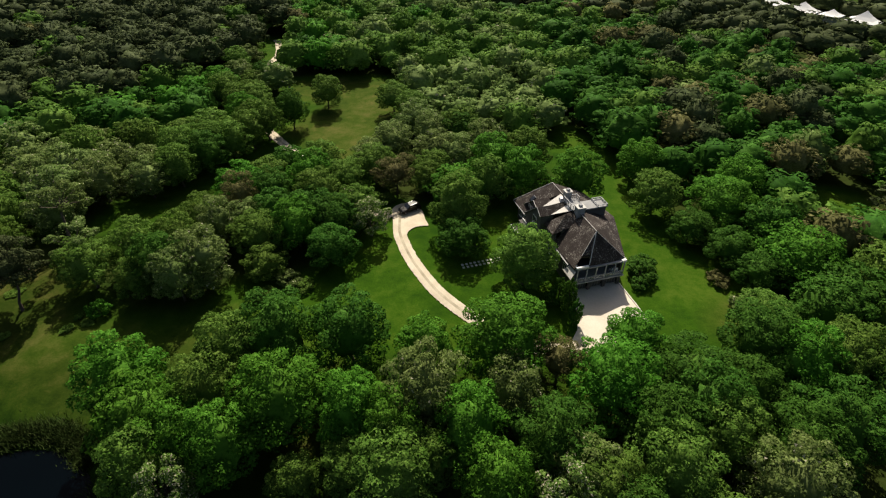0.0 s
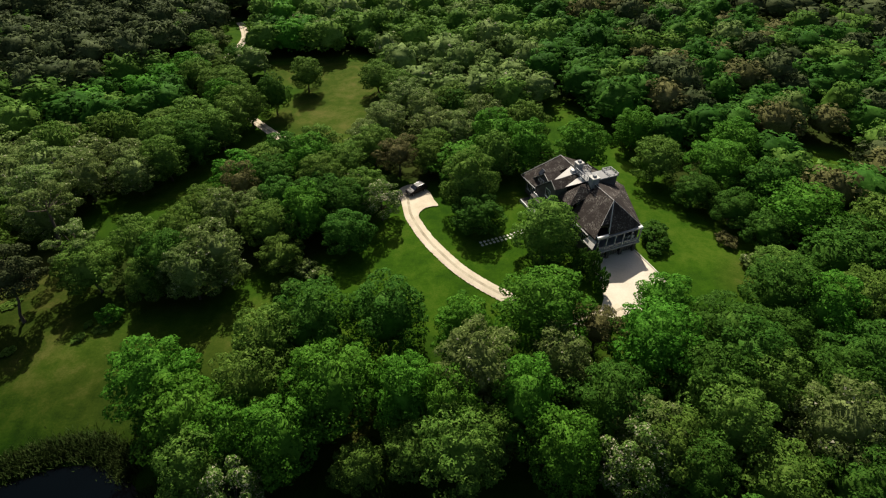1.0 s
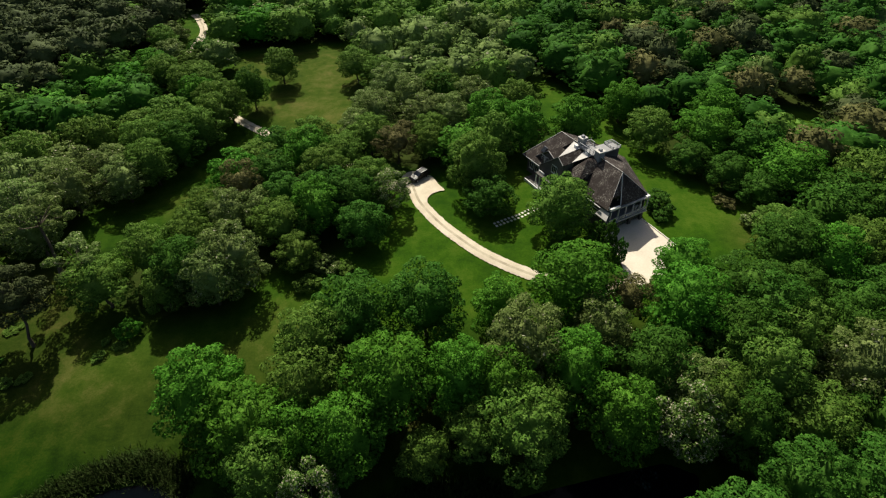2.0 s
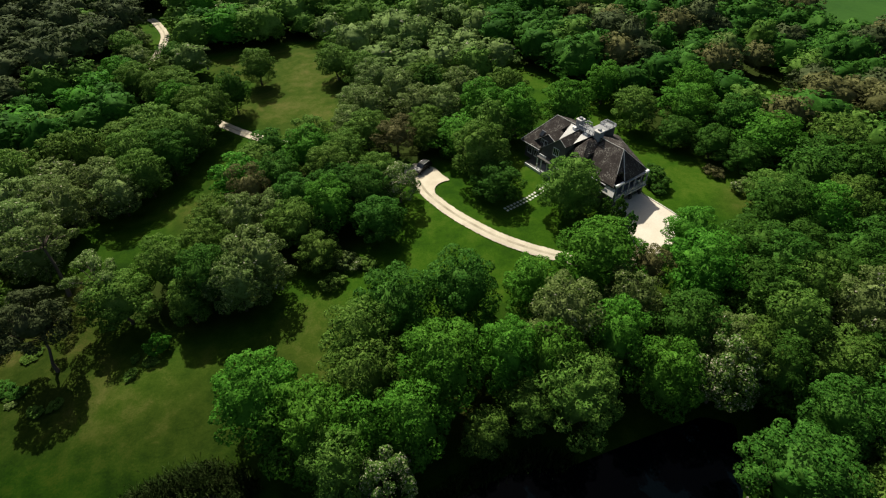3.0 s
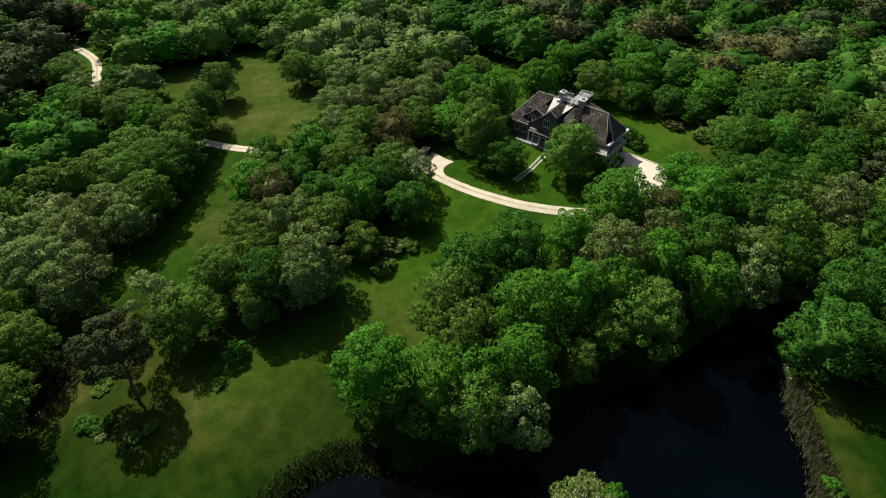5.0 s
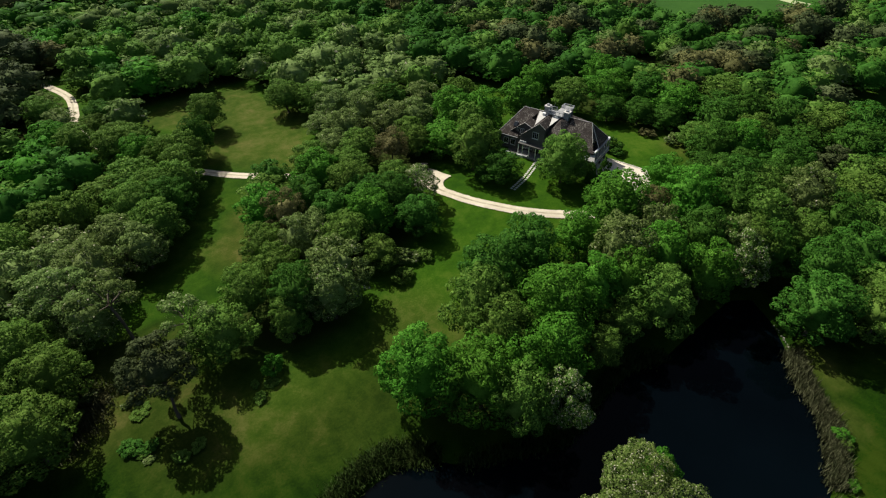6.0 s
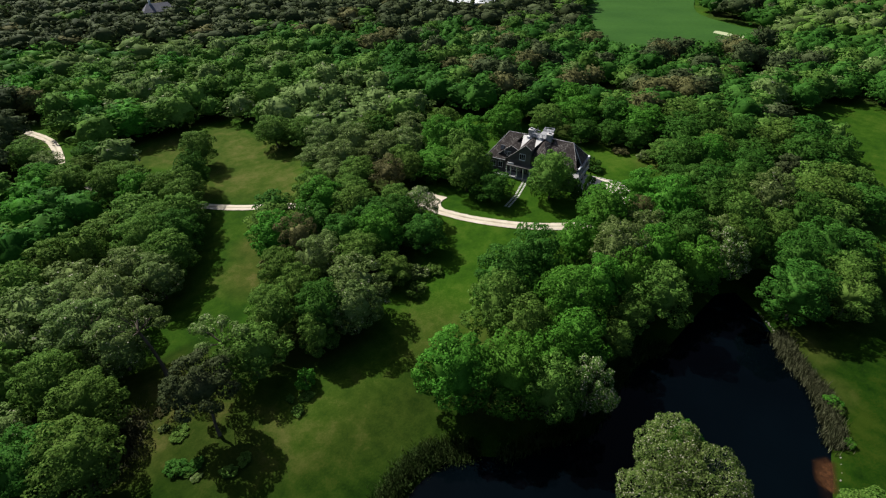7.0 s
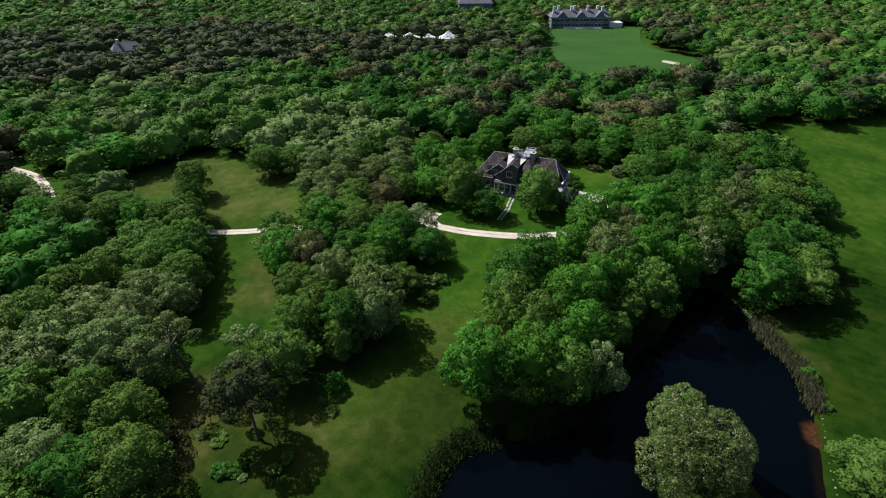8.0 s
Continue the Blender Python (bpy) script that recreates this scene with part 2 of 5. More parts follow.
# ---------------------------------------------------------------- plan of the place
KNOLL = [(10, 80, 0), (-4, 79, -.5), (-8, 100, -.9), (33, 73, -1.4), (27, 66, -1.6), (38, 79, -.8), (-46, 136, -4.6), (16, 88, 0), (-62, 68, -3.2), (-19, 76, -2.4), (-58, 73, -4),
         (-44, 119, -4.3), (-55, 46, -4.8), (14, 23, -5.4), (-15, 1, -5.3), (5, 14, -5), (-75, 210, -2), (-37, 77, -2.7), (0, 300, -3), (200, 200, -3), (-200, 100, -5), (-100, 0, -6),
         (60, 0, -5), (100, 80, -3), (20, 45, -4), (-20, 45, -4.5), (50, 90, -1), (25, 100, 0), (40, 130, -1)]
POND_Z = -6.0
POND = [(-67, 41), (-60, 43), (-53, 42.5), (-47, 36.5), (-40, 33), (-33, 30), (-22, 32), (-15, 32.5), (-8, 30.5), (5, 31), (13, 31), (17, 28.5), (13.5, 22.5), (9, 18), (4.3, 15.5), (-.4, 9), (-10, 3.5), (-17.4, 1.2), (-28.5, -1.6),
        (-42, -6), (-58, -4), (-74, 10), (-78, 28), (-74, 38)]
ISLE = [(-44, 17), (-38, 20), (-32, 17), (-31, 9), (-36, 2), (-46, -8), (-54, -2), (-50, 10)]
LAWN = [(-13, 90), (-2, 75), (8, 66), (12, 62), (3, 59), (-7, 63), (-18, 63), (-30, 60.5), (-40, 57), (-50, 50), (-53, 43), (-66, 40), (-90, 40), (-125, 46), (-130, 60), (-92, 70), (-86, 90), (-79, 90), (-74, 74), (-62, 65), (-46, 63), (-37, 73), (-22, 76)]
MEADOW = [(-49, 137), (-36, 125), (-42, 117), (-49, 111), (-53, 101), (-60, 96), (-65, 91), (-76, 90), (-74, 103), (-65, 109), (-57, 122), (-51.5, 131)]
PADDOCK = [(-31, 125), (-13, 152), (-20, 176), (-20, 186), (-37, 188), (-53, 184), (-54, 176), (-40, 165), (-48, 147)]
GARDEN = [(-8, 95), (-2, 76), (8, 66), (20, 57), (27, 57), (34, 61), (45, 60), (56, 73), (47, 84), (44, 100), (48, 122), (34, 142), (27, 140), (27, 128), (36, 108), (14, 101), (8, 97), (3, 92), (-4, 98)]
EASTLAWN = [(14, 23), (10, 15), (0, 5), (-17, 0), (-30, -5), (-20, -60), (80, -90), (260, -60), (240, 0), (188, 13), (154, 20), (150, 42), (132, 50), (116, 54), (106, 46), (99, 33), (84, 22), (62, 16), (43, 13), (30, 9), (20, 9.5)]
GLADE = [(80, 112), (95, 109), (92, 98), (78, 99)]
FIELD = [(272, 233), (230, 208), (176, 176), (146, 134), (158, 116), (184, 104), (200, 86), (226, 84), (243, 98), (270, 150), (318, 176), (345, 190), (312, 232)]
GAP = [(-21, 41), (-17, 44), (-11, 53), (-13, 54), (-20, 46)]
CLEARINGS = [LAWN, MEADOW, PADDOCK, GARDEN, EASTLAWN, GLADE, FIELD, POND, GAP]
WEST_DRIVE = [(-74, 232), (-71.5, 226), (-68, 212), (-69, 197), (-70.4, 187), (-67, 170), (-59, 154), (-49.5, 141.3), (-41, 131.4), (-31.5, 122), (-24, 111), (-17.5, 101), (-12.5, 97)]
HOUSE_DRIVE = [(-10.5, 99), (-10.3, 95), (-9.8, 90.5), (-7.4, 83.5), (-4.8, 78.2), (-1.8, 73.2), (2, 68.9), (6.2, 65.4), (11, 62.2), (16, 60.3), (21, 60), (25, 61.5)]
TURNING = [(-11.0, 90.2), (-8.7, 90.2), (-8.1, 91.8), (-6.9, 93.2), (-5.2, 93.8), (-4.0, 94.0), (-4.8, 96.4), (-5.6, 99.6), (-7.4, 101.6), (-9.4, 103), (-11.6, 102), (-12.6, 99.6), (-12.0, 97), (-11.6, 93.6)]
PAD = [(22.97, 74.42), (32.39, 77.3), (34.2, 71), (35.3, 66.2), (33.2, 63.2), (28, 60.2), (23, 58.8), (20.5, 60.4), (22.6, 64.2), (23.3, 68)]
HOUSE_M = pose(28.2, 75.6, 0, 0, 0, 17.0)


def ground_z(x, y):
    x, y = np.asarray(x, float), np.asarray(y, float)
    top, low = np.zeros(x.shape), np.zeros(x.shape)
    for kx, ky, kz in KNOLL:
        w = ((kx - x) ** 2 + (ky - y) ** 2 + 144.0) ** -1.5
        top, low = top + w * kz, low + w
    z = top / low + 0.12 * np.sin(x * 0.23 + 1.1) * np.sin(y * 0.19)
    sd = np.maximum(signed(POND, x, y), -signed(ISLE, x, y))
    z = np.minimum(z, POND_Z + np.where(sd > 0, 0.45 * sd + 0.02 * sd * sd, np.maximum(sd * 0.8, -2.0)))
    flat = np.clip((signed(PAD, x, y) + 0.2) / 1.6, 0, 1)
    return z * flat + (1 - flat) * -1.42


def gz(x, y):
    return float(ground_z(np.array([x]), np.array([y]))[0])


def axis(lo, hi, step, far):
    a = list(np.arange(lo, hi + step / 2, step))
    s, v = step, a[-1]
    while v < far:
        s *= 1.22
        v += s
        a.append(v)
    s, v = step, a[0]
    while v > -far:
        s *= 1.22
        v -= s
        a.insert(0, v)
    return np.array(a)


gx, gy = axis(-110, 120, 1.5, 3800), axis(-35, 200, 1.5, 3800)
GX, GY = np.meshgrid(gx, gy)
GZ = ground_z(GX, GY)
nx, ny = len(gx), len(gy)
idx = np.arange(nx * ny).reshape(ny, nx)
quads = np.stack([idx[:-1, :-1], idx[:-1, 1:], idx[1:, 1:], idx[1:, :-1]], -1).reshape(-1, 4)
me = bpy.data.meshes.new("ground")
me.from_pydata(np.stack([GX.ravel(), GY.ravel(), GZ.ravel()], 1).tolist(), [], quads.tolist())
me.polygons.foreach_set("use_smooth", [True] * len(me.polygons))
fx, fy = GX.ravel(), GY.ravel()
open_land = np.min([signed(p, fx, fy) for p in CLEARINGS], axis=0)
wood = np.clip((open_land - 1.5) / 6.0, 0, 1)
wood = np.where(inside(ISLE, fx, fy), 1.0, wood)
wood = np.where(line_distance(WEST_DRIVE, fx, fy) < 7, wood * 0.3, wood)
rough = np.zeros(len(fx))
for poly, much in ((PADDOCK, 0.58), (MEADOW, 0.05), (GAP, 0.6)):
    rough = np.maximum(rough, np.clip(1 - (signed(poly, fx, fy) + 1) / 4, 0, 1) * much)
for cx, cy, cr, much in ((-47, 111, 6, 1), (-53, 102, 7, .9), (-62, 62, 11, .36), (-74, 66, 9, .45), (-88, 76, 6, .8), (-56, 55, 9, .30), (-40, 62, 8, .5), (-36, 116, 7, .6), (51, 66, 5, .5), (-80, 82, 8, .5), (9, 13, 4, .7), (1, 7, 3, .6)):
    rough = np.maximum(rough, np.clip(1.6 - np.hypot(fx - cx, fy - cy) / cr, 0, 1) * much)
zone = me.color_attributes.new("zone", "FLOAT_COLOR", "POINT")
# deeper green to the west and south, lens vignette painted in with it
deep_shaded = np.clip((-62 - fx) / 12, 0, 1) * (fy < 92)
deep_shaded = np.maximum(deep_shaded, np.clip((58 - fy) / 10, 0, 1) * np.clip((75 - fx) / 40, .25, 1))
deep_shaded = np.maximum(deep_shaded, np.clip(2 - signed(MEADOW, fx, fy), 0, 1) * .35)
# extends it over the south-west lawn for the large tree shade there
deep_shaded = np.maximum(deep_shaded, np.clip((68 - fy) / 14, 0, 1) * np.clip((-32 - fx) / 14, 0, 1))
zone.data.foreach_set("color", np.stack([deep_shaded, rough, wood, np.ones(len(fx))], 1).astype(np.float32).ravel())
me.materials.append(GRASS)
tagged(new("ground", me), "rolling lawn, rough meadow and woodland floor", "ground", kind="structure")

# pond
bm = bmesh.new()
vs = [bm.verts.new((x, y, POND_Z)) for x, y in [(-90, -20), (30, -20), (30, 45), (-90, 55)]]
bm.faces.new(vs)
tagged(part("pond_water", bm, WATER), "still dark pond water ringed by trees and reeds", "water", kind="structure")


# drives
def smooth_line(pts, n=8):
    """A Catmull-Rom line through points."""
    p = [np.array(q, float) for q in pts]
    p = [2 * p[0] - p[1]] + p + [2 * p[-1] - p[-2]]
    out = []
    for a, b, c, d in zip(p, p[1:], p[2:], p[3:]):
        for k in range(n):
            t = k / n
            out.append(0.5 * (2 * b + (c - a) * t + (2 * a - 5 * b + 4 * c - d) * t * t + (3 * b - a - 3 * c + d) * t ** 3))
    out.append(p[-2])
    return np.array(out)


def ribbon(name, pts, width, lift, mat, label, rng, offs=(-1, -.78, -.5, -.2, .2, .5, .78, 1), rag=0.07):
    line = smooth_line(pts, 14)
    tan = np.gradient(line, axis=0)
    side = np.stack([-tan[:, 1], tan[:, 0]], 1) / np.linalg.norm(tan, axis=1)[:, None]
    verts, faces, mats = [], [], []
    k = len(offs)
    for i, (p, s) in enumerate(zip(line, side)):
        for j, o in enumerate(offs):
            w = width / 2 + (rng.uniform(-rag, rag) if abs(o) == 1 else 0)
            q = p + s * o * w
            verts.append((q[0], q[1], gz(*q) + lift - (0.05 if abs(o) == 1 else 0) + (0.03 if abs(o) < .3 else 0)))
        if i:
            for j in range(k - 1):
                faces.append((i * k + j - k, i * k + j - k + 1, i * k + j + 1, i * k + j))
                mats.append(1 if j == k // 2 - 1 else 0)
    me = mesh_of(name, verts, faces, mat, True)
    me.polygons.foreach_set("material_index", mats)
    return tagged(new(name, me), label, "driveway", kind="structure")


rng = random.Random(3)
ribbon("driveway", HOUSE_DRIVE, 2.7, 0.17, [GRAVEL, RUT], "pale gravel driveway curving past the house lawn", rng)
ribbon("driveway_west", WEST_DRIVE, 2.7, 0.17, [GRAVEL, RUT], "pale gravel track leading into the woods", rng)


def patch(name, poly, lift, mat, label, category):
    """A paved patch draped over the ground."""
    ring = smooth_line(list(poly) + [poly[0]], 6)[:-1]
    bm = bmesh.new()
    vs = [bm.verts.new((x, y, 0)) for x, y in ring]
    bmesh.ops.triangulate(bm, faces=[bm.faces.new(vs)])
    bmesh.ops.subdivide_edges(bm, edges=bm.edges, cuts=4, use_grid_fill=True)
    for v in bm.verts:
        v.co.z = max(gz(v.co.x, v.co.y), POND_Z) + lift
    return tagged(part(name, bm, mat), label, category, kind="structure")


patch("turning_area", TURNING, 0.19, GRAVEL, "pale gravel turning area where a car is parked", "driveway")
bm = slab([(x, y, -1.30) for x, y in reversed(PAD)], 0.3)
tagged(part("garage_forecourt", bm, CONCRETE), "pale gravel forecourt before the garage doors", "forecourt", kind="structure")
bm = bmesh.new()
for (ax, ay), (bx, by) in zip([PAD[1], PAD[2], PAD[3]], [PAD[2], PAD[3], PAD[4]]):
    d = Vector((bx - ax, by - ay, 0)).normalized()
    s = Vector((d.y, -d.x, 0)) * -0.16
    q = [Vector((ax, ay, -1.12)), Vector((bx, by, -1.12)), Vector((bx, by, -1.12)) + s, Vector((ax, ay, -1.12)) + s]
    low = [v - Vector((0, 0, 0.5)) for v in q]
    a = [bm.verts.new(v) for v in q]
    b = [bm.verts.new(v) for v in low]
    bm.faces.new(a)
    for i in range(4):
        bm.faces.new((a[i], b[i], b[(i + 1) % 4], a[(i + 1) % 4]))
bmesh.ops.recalc_face_normals(bm, faces=bm.faces)
tagged(part("forecourt_kerb", bm, KERB), "pale stone kerb edging the garage forecourt", "kerb", kind="structure")
patch("far_field", FIELD, 0.45, FIELDGRASS, "smooth bright green mown field before the mansion", "field")
patch("bunker_sand", [(227, 124), (224.6, 113), (226, 101), (232, 100), (231, 112), (232, 124)], 0.6, BUNKER, "pale sand bunker at the edge of the far field", "bunker")


def wet_sand():
    """Sand that thins out under the water towards its rim."""
    m, nt, b = material("wet_sand_shore", 0.9, 0.1)
    at = position(nt)
    grain = noise_of(nt, 1.1, 5, 0.65, at)
    nt.links.new(ramp(nt, grain, [(0.35, (0.028, 0.011, 0.004)), (0.65, (0.065, 0.028, 0.010))]), b.inputs["Base Color"])
    rim = nt.nodes.new("ShaderNodeAttribute")
    rim.attribute_name = "rim"
    cover = maths(nt, "MULTIPLY", rim.outputs["Fac"], maths(nt, "ADD", maths(nt, "MULTIPLY", grain, 1.2), 0.3), True)
    s = nt.nodes.new("ShaderNodeMixShader")
    nt.links.new(cover, s.inputs["Fac"])
    nt.links.new(nt.nodes.new("ShaderNodeBsdfTransparent").outputs["BSDF"], s.inputs[1])
    nt.links.new(b.outputs["BSDF"], s.inputs[2])
    nt.links.new(s.outputs["Shader"], nt.nodes["Material Output"].inputs["Surface"])
    return m


SHORE_SAND = [(-14.8, 4.7), (-12.6, 3.4), (-12.8, 1.9), (-18.0, .2), (-29, -2.4), (-36, -5), (-36, -2.9), (-29, 0.0), (-20, 2.4), (-17.2, 3.8)]
sx, sy = np.meshgrid(np.linspace(-37, -12, 70), np.linspace(-6, 6, 44))
rim = np.clip(-signed(SHORE_SAND, sx, sy) / 1.0, 0, 1) * np.where(sx > -18.5, 1.0, .10)
sz = np.maximum(ground_z(sx, sy) + .03, POND_Z + .04)
cell = np.arange(sx.size).reshape(sx.shape)
quads = [tuple(q) for q in np.stack([cell[:-1, :-1], cell[:-1, 1:], cell[1:, 1:], cell[1:, :-1]], -1).reshape(-1, 4) if rim.ravel()[q].max() > 0]
me = mesh_of("sand_shore", np.stack([sx.ravel(), sy.ravel(), sz.ravel()], 1), quads, wet_sand(), True)
me.attributes.new("rim", "FLOAT", "POINT").data.foreach_set("value", rim.ravel().astype(np.float32))
tagged(new("sand_shore", me), "rust brown wet sand along the pond shore", "shore", kind="structure")

# ---------------------------------------------------------------- house
house = empty("house", HOUSE_M, "two-storey brown shingled house with hipped roof and widow's walk", "house")


def wall_profile(outline, plane, at, thick):
    """An upright wall from an outline: plane 'u' lies at u = at and takes (v, z); plane 'v' takes (u, z)."""
    bm = bmesh.new()
    make = (lambda a, b, d: (at + d, a, b)) if plane == "u" else (lambda a, b, d: (a, at + d, b))
    front = [bm.verts.new(make(a, b, 0)) for a, b in outline]
    back = [bm.verts.new(make(a, b, thick)) for a, b in outline]
    bm.faces.new(front)
    bm.faces.new(list(reversed(back)))
    n = len(outline)
    for i in range(n):
        bm.faces.new((front[i], back[i], back[(i + 1) % n], front[(i + 1) % n]))
    bmesh.ops.recalc_face_normals(bm, faces=bm.faces)
    return bm


# garage storey with three arched openings
outline = [(4.5, 1.05), (-5.2, 1.05), (-5.2, -1.45)]
for c in (-3.4, -0.35, 2.7):
    outline += [(c - 1.2, -1.45), (c - 1.2, 0.1)]
    outline += [(c + 1.2 * math.cos(math.pi - k * math.pi / 8), 0.1 + 0.7 * math.sin(k * math.pi / 8)) for k in range(1, 8)]
    outline += [(c + 1.2, 0.1), (c + 1.2, -1.45)]
outline += [(4.5, -1.45)]
part("garage_wall", wall_profile(outline, "v", -0.55, 0.35), WALLSHINGLE, house, "grey garage wall with three arched openings")
for c in (-3.4, -0.35, 2.7):
    door = part("garage_door", boxed(c - 1.18, c + 1.18, 0.05, 0.13, -1.42, 0.78), GREYWOOD, house, "dark grey panelled garage door")
    for k in range(4):
        part("door_panel", boxed(c - 1.08 + k * 0.56, c - 0.60 + k * 0.56, 0.01, 0.05, -1.25, 0.1, bevel=0.02), WALLSHINGLE, door)
part("wall_east", boxed(4.2, 4.5, -0.2, 24.0, -1.45, 4.25), WALLSHINGLE, house, "weathered shingle side wall")
part("wall_west_south", boxed(-5.5, -5.2, -0.2, 8.0, -1.45, 4.25), WALLSHINGLE, house)
part("wall_west_north", boxed(-5.9, -5.6, 19.3, 24.0, -0.4, 3.9), WALLSHINGLE, house)
part("wall_north", boxed(-5.9, 5.4, 24.0, 24.3, -0.6, 4.0), WALLSHINGLE, house)
part("wall_balcony_back", boxed(-5.2, 4.2, 2.4, 2.6, 1.3, 4.3), WALLSHINGLE, house)
bay = [(8.0, -0.5), (21.4, -0.5), (21.4, 4.6), (18.0, 7.4), (15.6, 6.3), (14.8, 6.1), (8.0, 6.1)]
part("wall_west_bay", wall_profile(bay, "u", -5.6, 0.3), WALLSHINGLE, house, "tall shingled bay under a low gable")
part("wall_bay_south", boxed(-4.3, -0.5, 8.0, 8.3, 3.0, 7.30), WALLSHINGLE, house)
part("wall_bay_north", boxed(-5.3, -2.5, 19.0, 19.3, 3.0, 6.4), WALLSHINGLE, house)

# roofs
A, B = (-0.5, 2.8, 9.5), (-0.5, 20.9, 9.35)
SW, SE, NE, NW, P = (-5.8, -0.5, 4.5), (4.75, -0.3, 4.45), (6.0, 25.2, 4.0), (-6.9, 25.0, 3.75), (-2.9, -0.65, 4.9)


def between(p, q, s):
    return tuple(a + (b - a) * s for a, b in zip(p, q))


part("roof_west_south", slab([A, SW, (-6.0, 8.0, 4.4), (-0.5, 8.0, 9.47)], 0.22), SHINGLE, house, "dark cedar shingles with pale lichen")
part("roof_west_north", slab([(-0.5, 19.2, 9.37), (-6.6, 19.2, 3.95), NW, B], 0.22), SHINGLE, house, "dark cedar shingles with pale lichen")
part("roof_west_north", slab([(-0.5, 16.4, 9.38), (-4.2, 19.2, 6.08), (-0.5, 19.2, 9.37)], 0.22), SHINGLE, house)
E2, E3 = (8.5, 10.6, 5.9), (8.0, 22.0, 4.9)
part("roof_east", slab([A, E2, SE], 0.22), SHINGLE, house)
part("roof_east_upper", slab([A, (-0.5, 12.0, 9.42), E2], 0.22), SHINGLE, house)
part("roof_east_north", slab([(-0.5, 12.0, 9.42), B, E3, E2], 0.22), SHINGLE, house)
part("roof_north_east", slab([B, NE, E3], 0.22), SHINGLE, house)
part("wall_east_wing", slab([(7.7, 10.2, 5.0), (7.5, 24.0, 4.5), (4.5, 24.0, 4.2), (4.5, 2.6, 4.2)], 5.8), WALLSHINGLE, house)
part("roof_north_hip", slab([B, NW, NE], 0.22), SHINGLE, house)
part("roof_south_hip", slab([A, P, SE], 0.22), SHINGLE, house)
cut = 0.66
part("roof_corner_facet", slab([A, between(A, SW, cut), between(A, P, cut)], 0.22), SHINGLE, house)
# floor coloured near-black for the shade inside the notch
part("corner_balcony_floor", slab([between(A, SW, 1.0), P, (-1.8, 1.6, 4.55), (-5.4, 2.2, 4.55)], 0.15), BALCONY_SHADE, house, "corner balcony cut into the roof, its shade painted near-black")
for p, q, w in ((A, P, 0.09), (A, between(A, SW, cut), 0.05), (A, SE, 0.05), (A, B, 0.06), (B, NW, 0.07)):
    d = (Vector(q) - Vector(p))
    bm = bmesh.new()
    r = bmesh.ops.create_cone(bm, cap_ends=True, segments=6, radius1=w, radius2=w, depth=d.length)
    bmesh.ops.transform(bm, matrix=Matrix.Translation((Vector(p) + Vector(q)) / 2 + Vector((0, 0, 0.03))) @ d.to_track_quat("Z", "Y").to_matrix().to_4x4(), verts=bm.verts)
    part("ridge_cap", bm, LEAD, house, "pale weathered ridge cap")
# two steep west gables with long north slopes, and a hipped roof beside them
for u, yn, zn, ya, za, ys, zs in ((-5.9, 21.8, 4.6, 18.0, 7.75, 15.4, 6.6), (-7.3, 18.5, 4.7, 13.4, 9.15, 11.7, 8.0)):
    for y1, z1 in ((yn, zn), (ys, zs)):
        part("gable_roof", slab([(u, ya, za), (u, y1, z1), (-0.5, y1, z1), (-0.5, ya, za)], 0.16), SHINGLE, house)
        run = Vector((0, y1 - ya, z1 - za))
        bm = boxed(u - .05, u + .07, 0, run.length, -.05, .03)
        bmesh.ops.transform(bm, matrix=Matrix.Translation((0, ya, za)) @ Matrix.Rotation(math.atan2(run.z, run.y), 4, "X"), verts=bm.verts)
        part("verge_board", bm, LEAD, house, "pale weathered verge board")
part("gable_wall", wall_profile([(11.9, 3.3), (18.2, 3.3), (18.2, 4.75), (13.4, 8.95), (11.9, 7.9)], "u", -7.0, 0.25), WALLSHINGLE, house)
part("gable_side_wall", boxed(-6.75, -5.6, 17.95, 18.2, 3.3, 4.7), WALLSHINGLE, house)
part("gable_side_wall", boxed(-6.75, -4.3, 11.9, 12.1, 3.3, 7.9), WALLSHINGLE, house)
apex, ridge = (-2.9, 9.9, 9.1), (-0.5, 9.9, 9.1)
for y1 in (7.8, 11.7):
    part("bay_roof", slab([apex, (-6.3, y1, 6.35), (-0.5, y1, 8.05), ridge], 0.16), SHINGLE, house)
part("bay_hip", slab([apex, (-6.3, 11.7, 6.35), (-6.3, 7.8, 6.35)], 0.16), SHINGLE, house)
for tip, y0, y1 in (((-5.2, 15.6, 7.35), 13.9, 16.6), ((-5.0, 11.75, 8.10), 10.5, 12.9)):
    part("valley_cricket", slab([(-0.7, y0, 9.22), tip, (-0.7, y1, 9.22)], 0.05), LEAD, house, "pale grey metal valley roofing")
for y, z in ((15.0, 9.05), (11.7, 9.05)):
    part("roof_vent", boxed(-1.7, -0.9, y - 0.4, y + 0.4, z - 0.3, z + 0.35, bevel=0.04), WHITE, house, "white painted roof vent box")
# white cornice: front run greyed as roof shade, sunlit ends left white
part("cornice_front", boxed(-5.3, 3.8, -0.85, -0.2, 4.12, 4.42, bevel=0.03), GREYWOOD, house, "white cornice ledge greyed for the roof shade on it")
part("cornice_end", boxed(3.8, 4.75, -0.88, -0.35, 4.15, 4.60, bevel=0.03), WHITE, house, "white painted cornice ledge")
part("cornice_east_return", boxed(4.35, 4.80, -0.35, 1.3, 4.15, 4.60, bevel=0.03), WHITE, house, "white painted cornice ledge")
part("cornice_west_return", boxed(-5.45, -5.05, -0.2, 1.3, 4.45, 4.85, bevel=0.03), WHITE, house, "white painted parapet of the corner balcony")
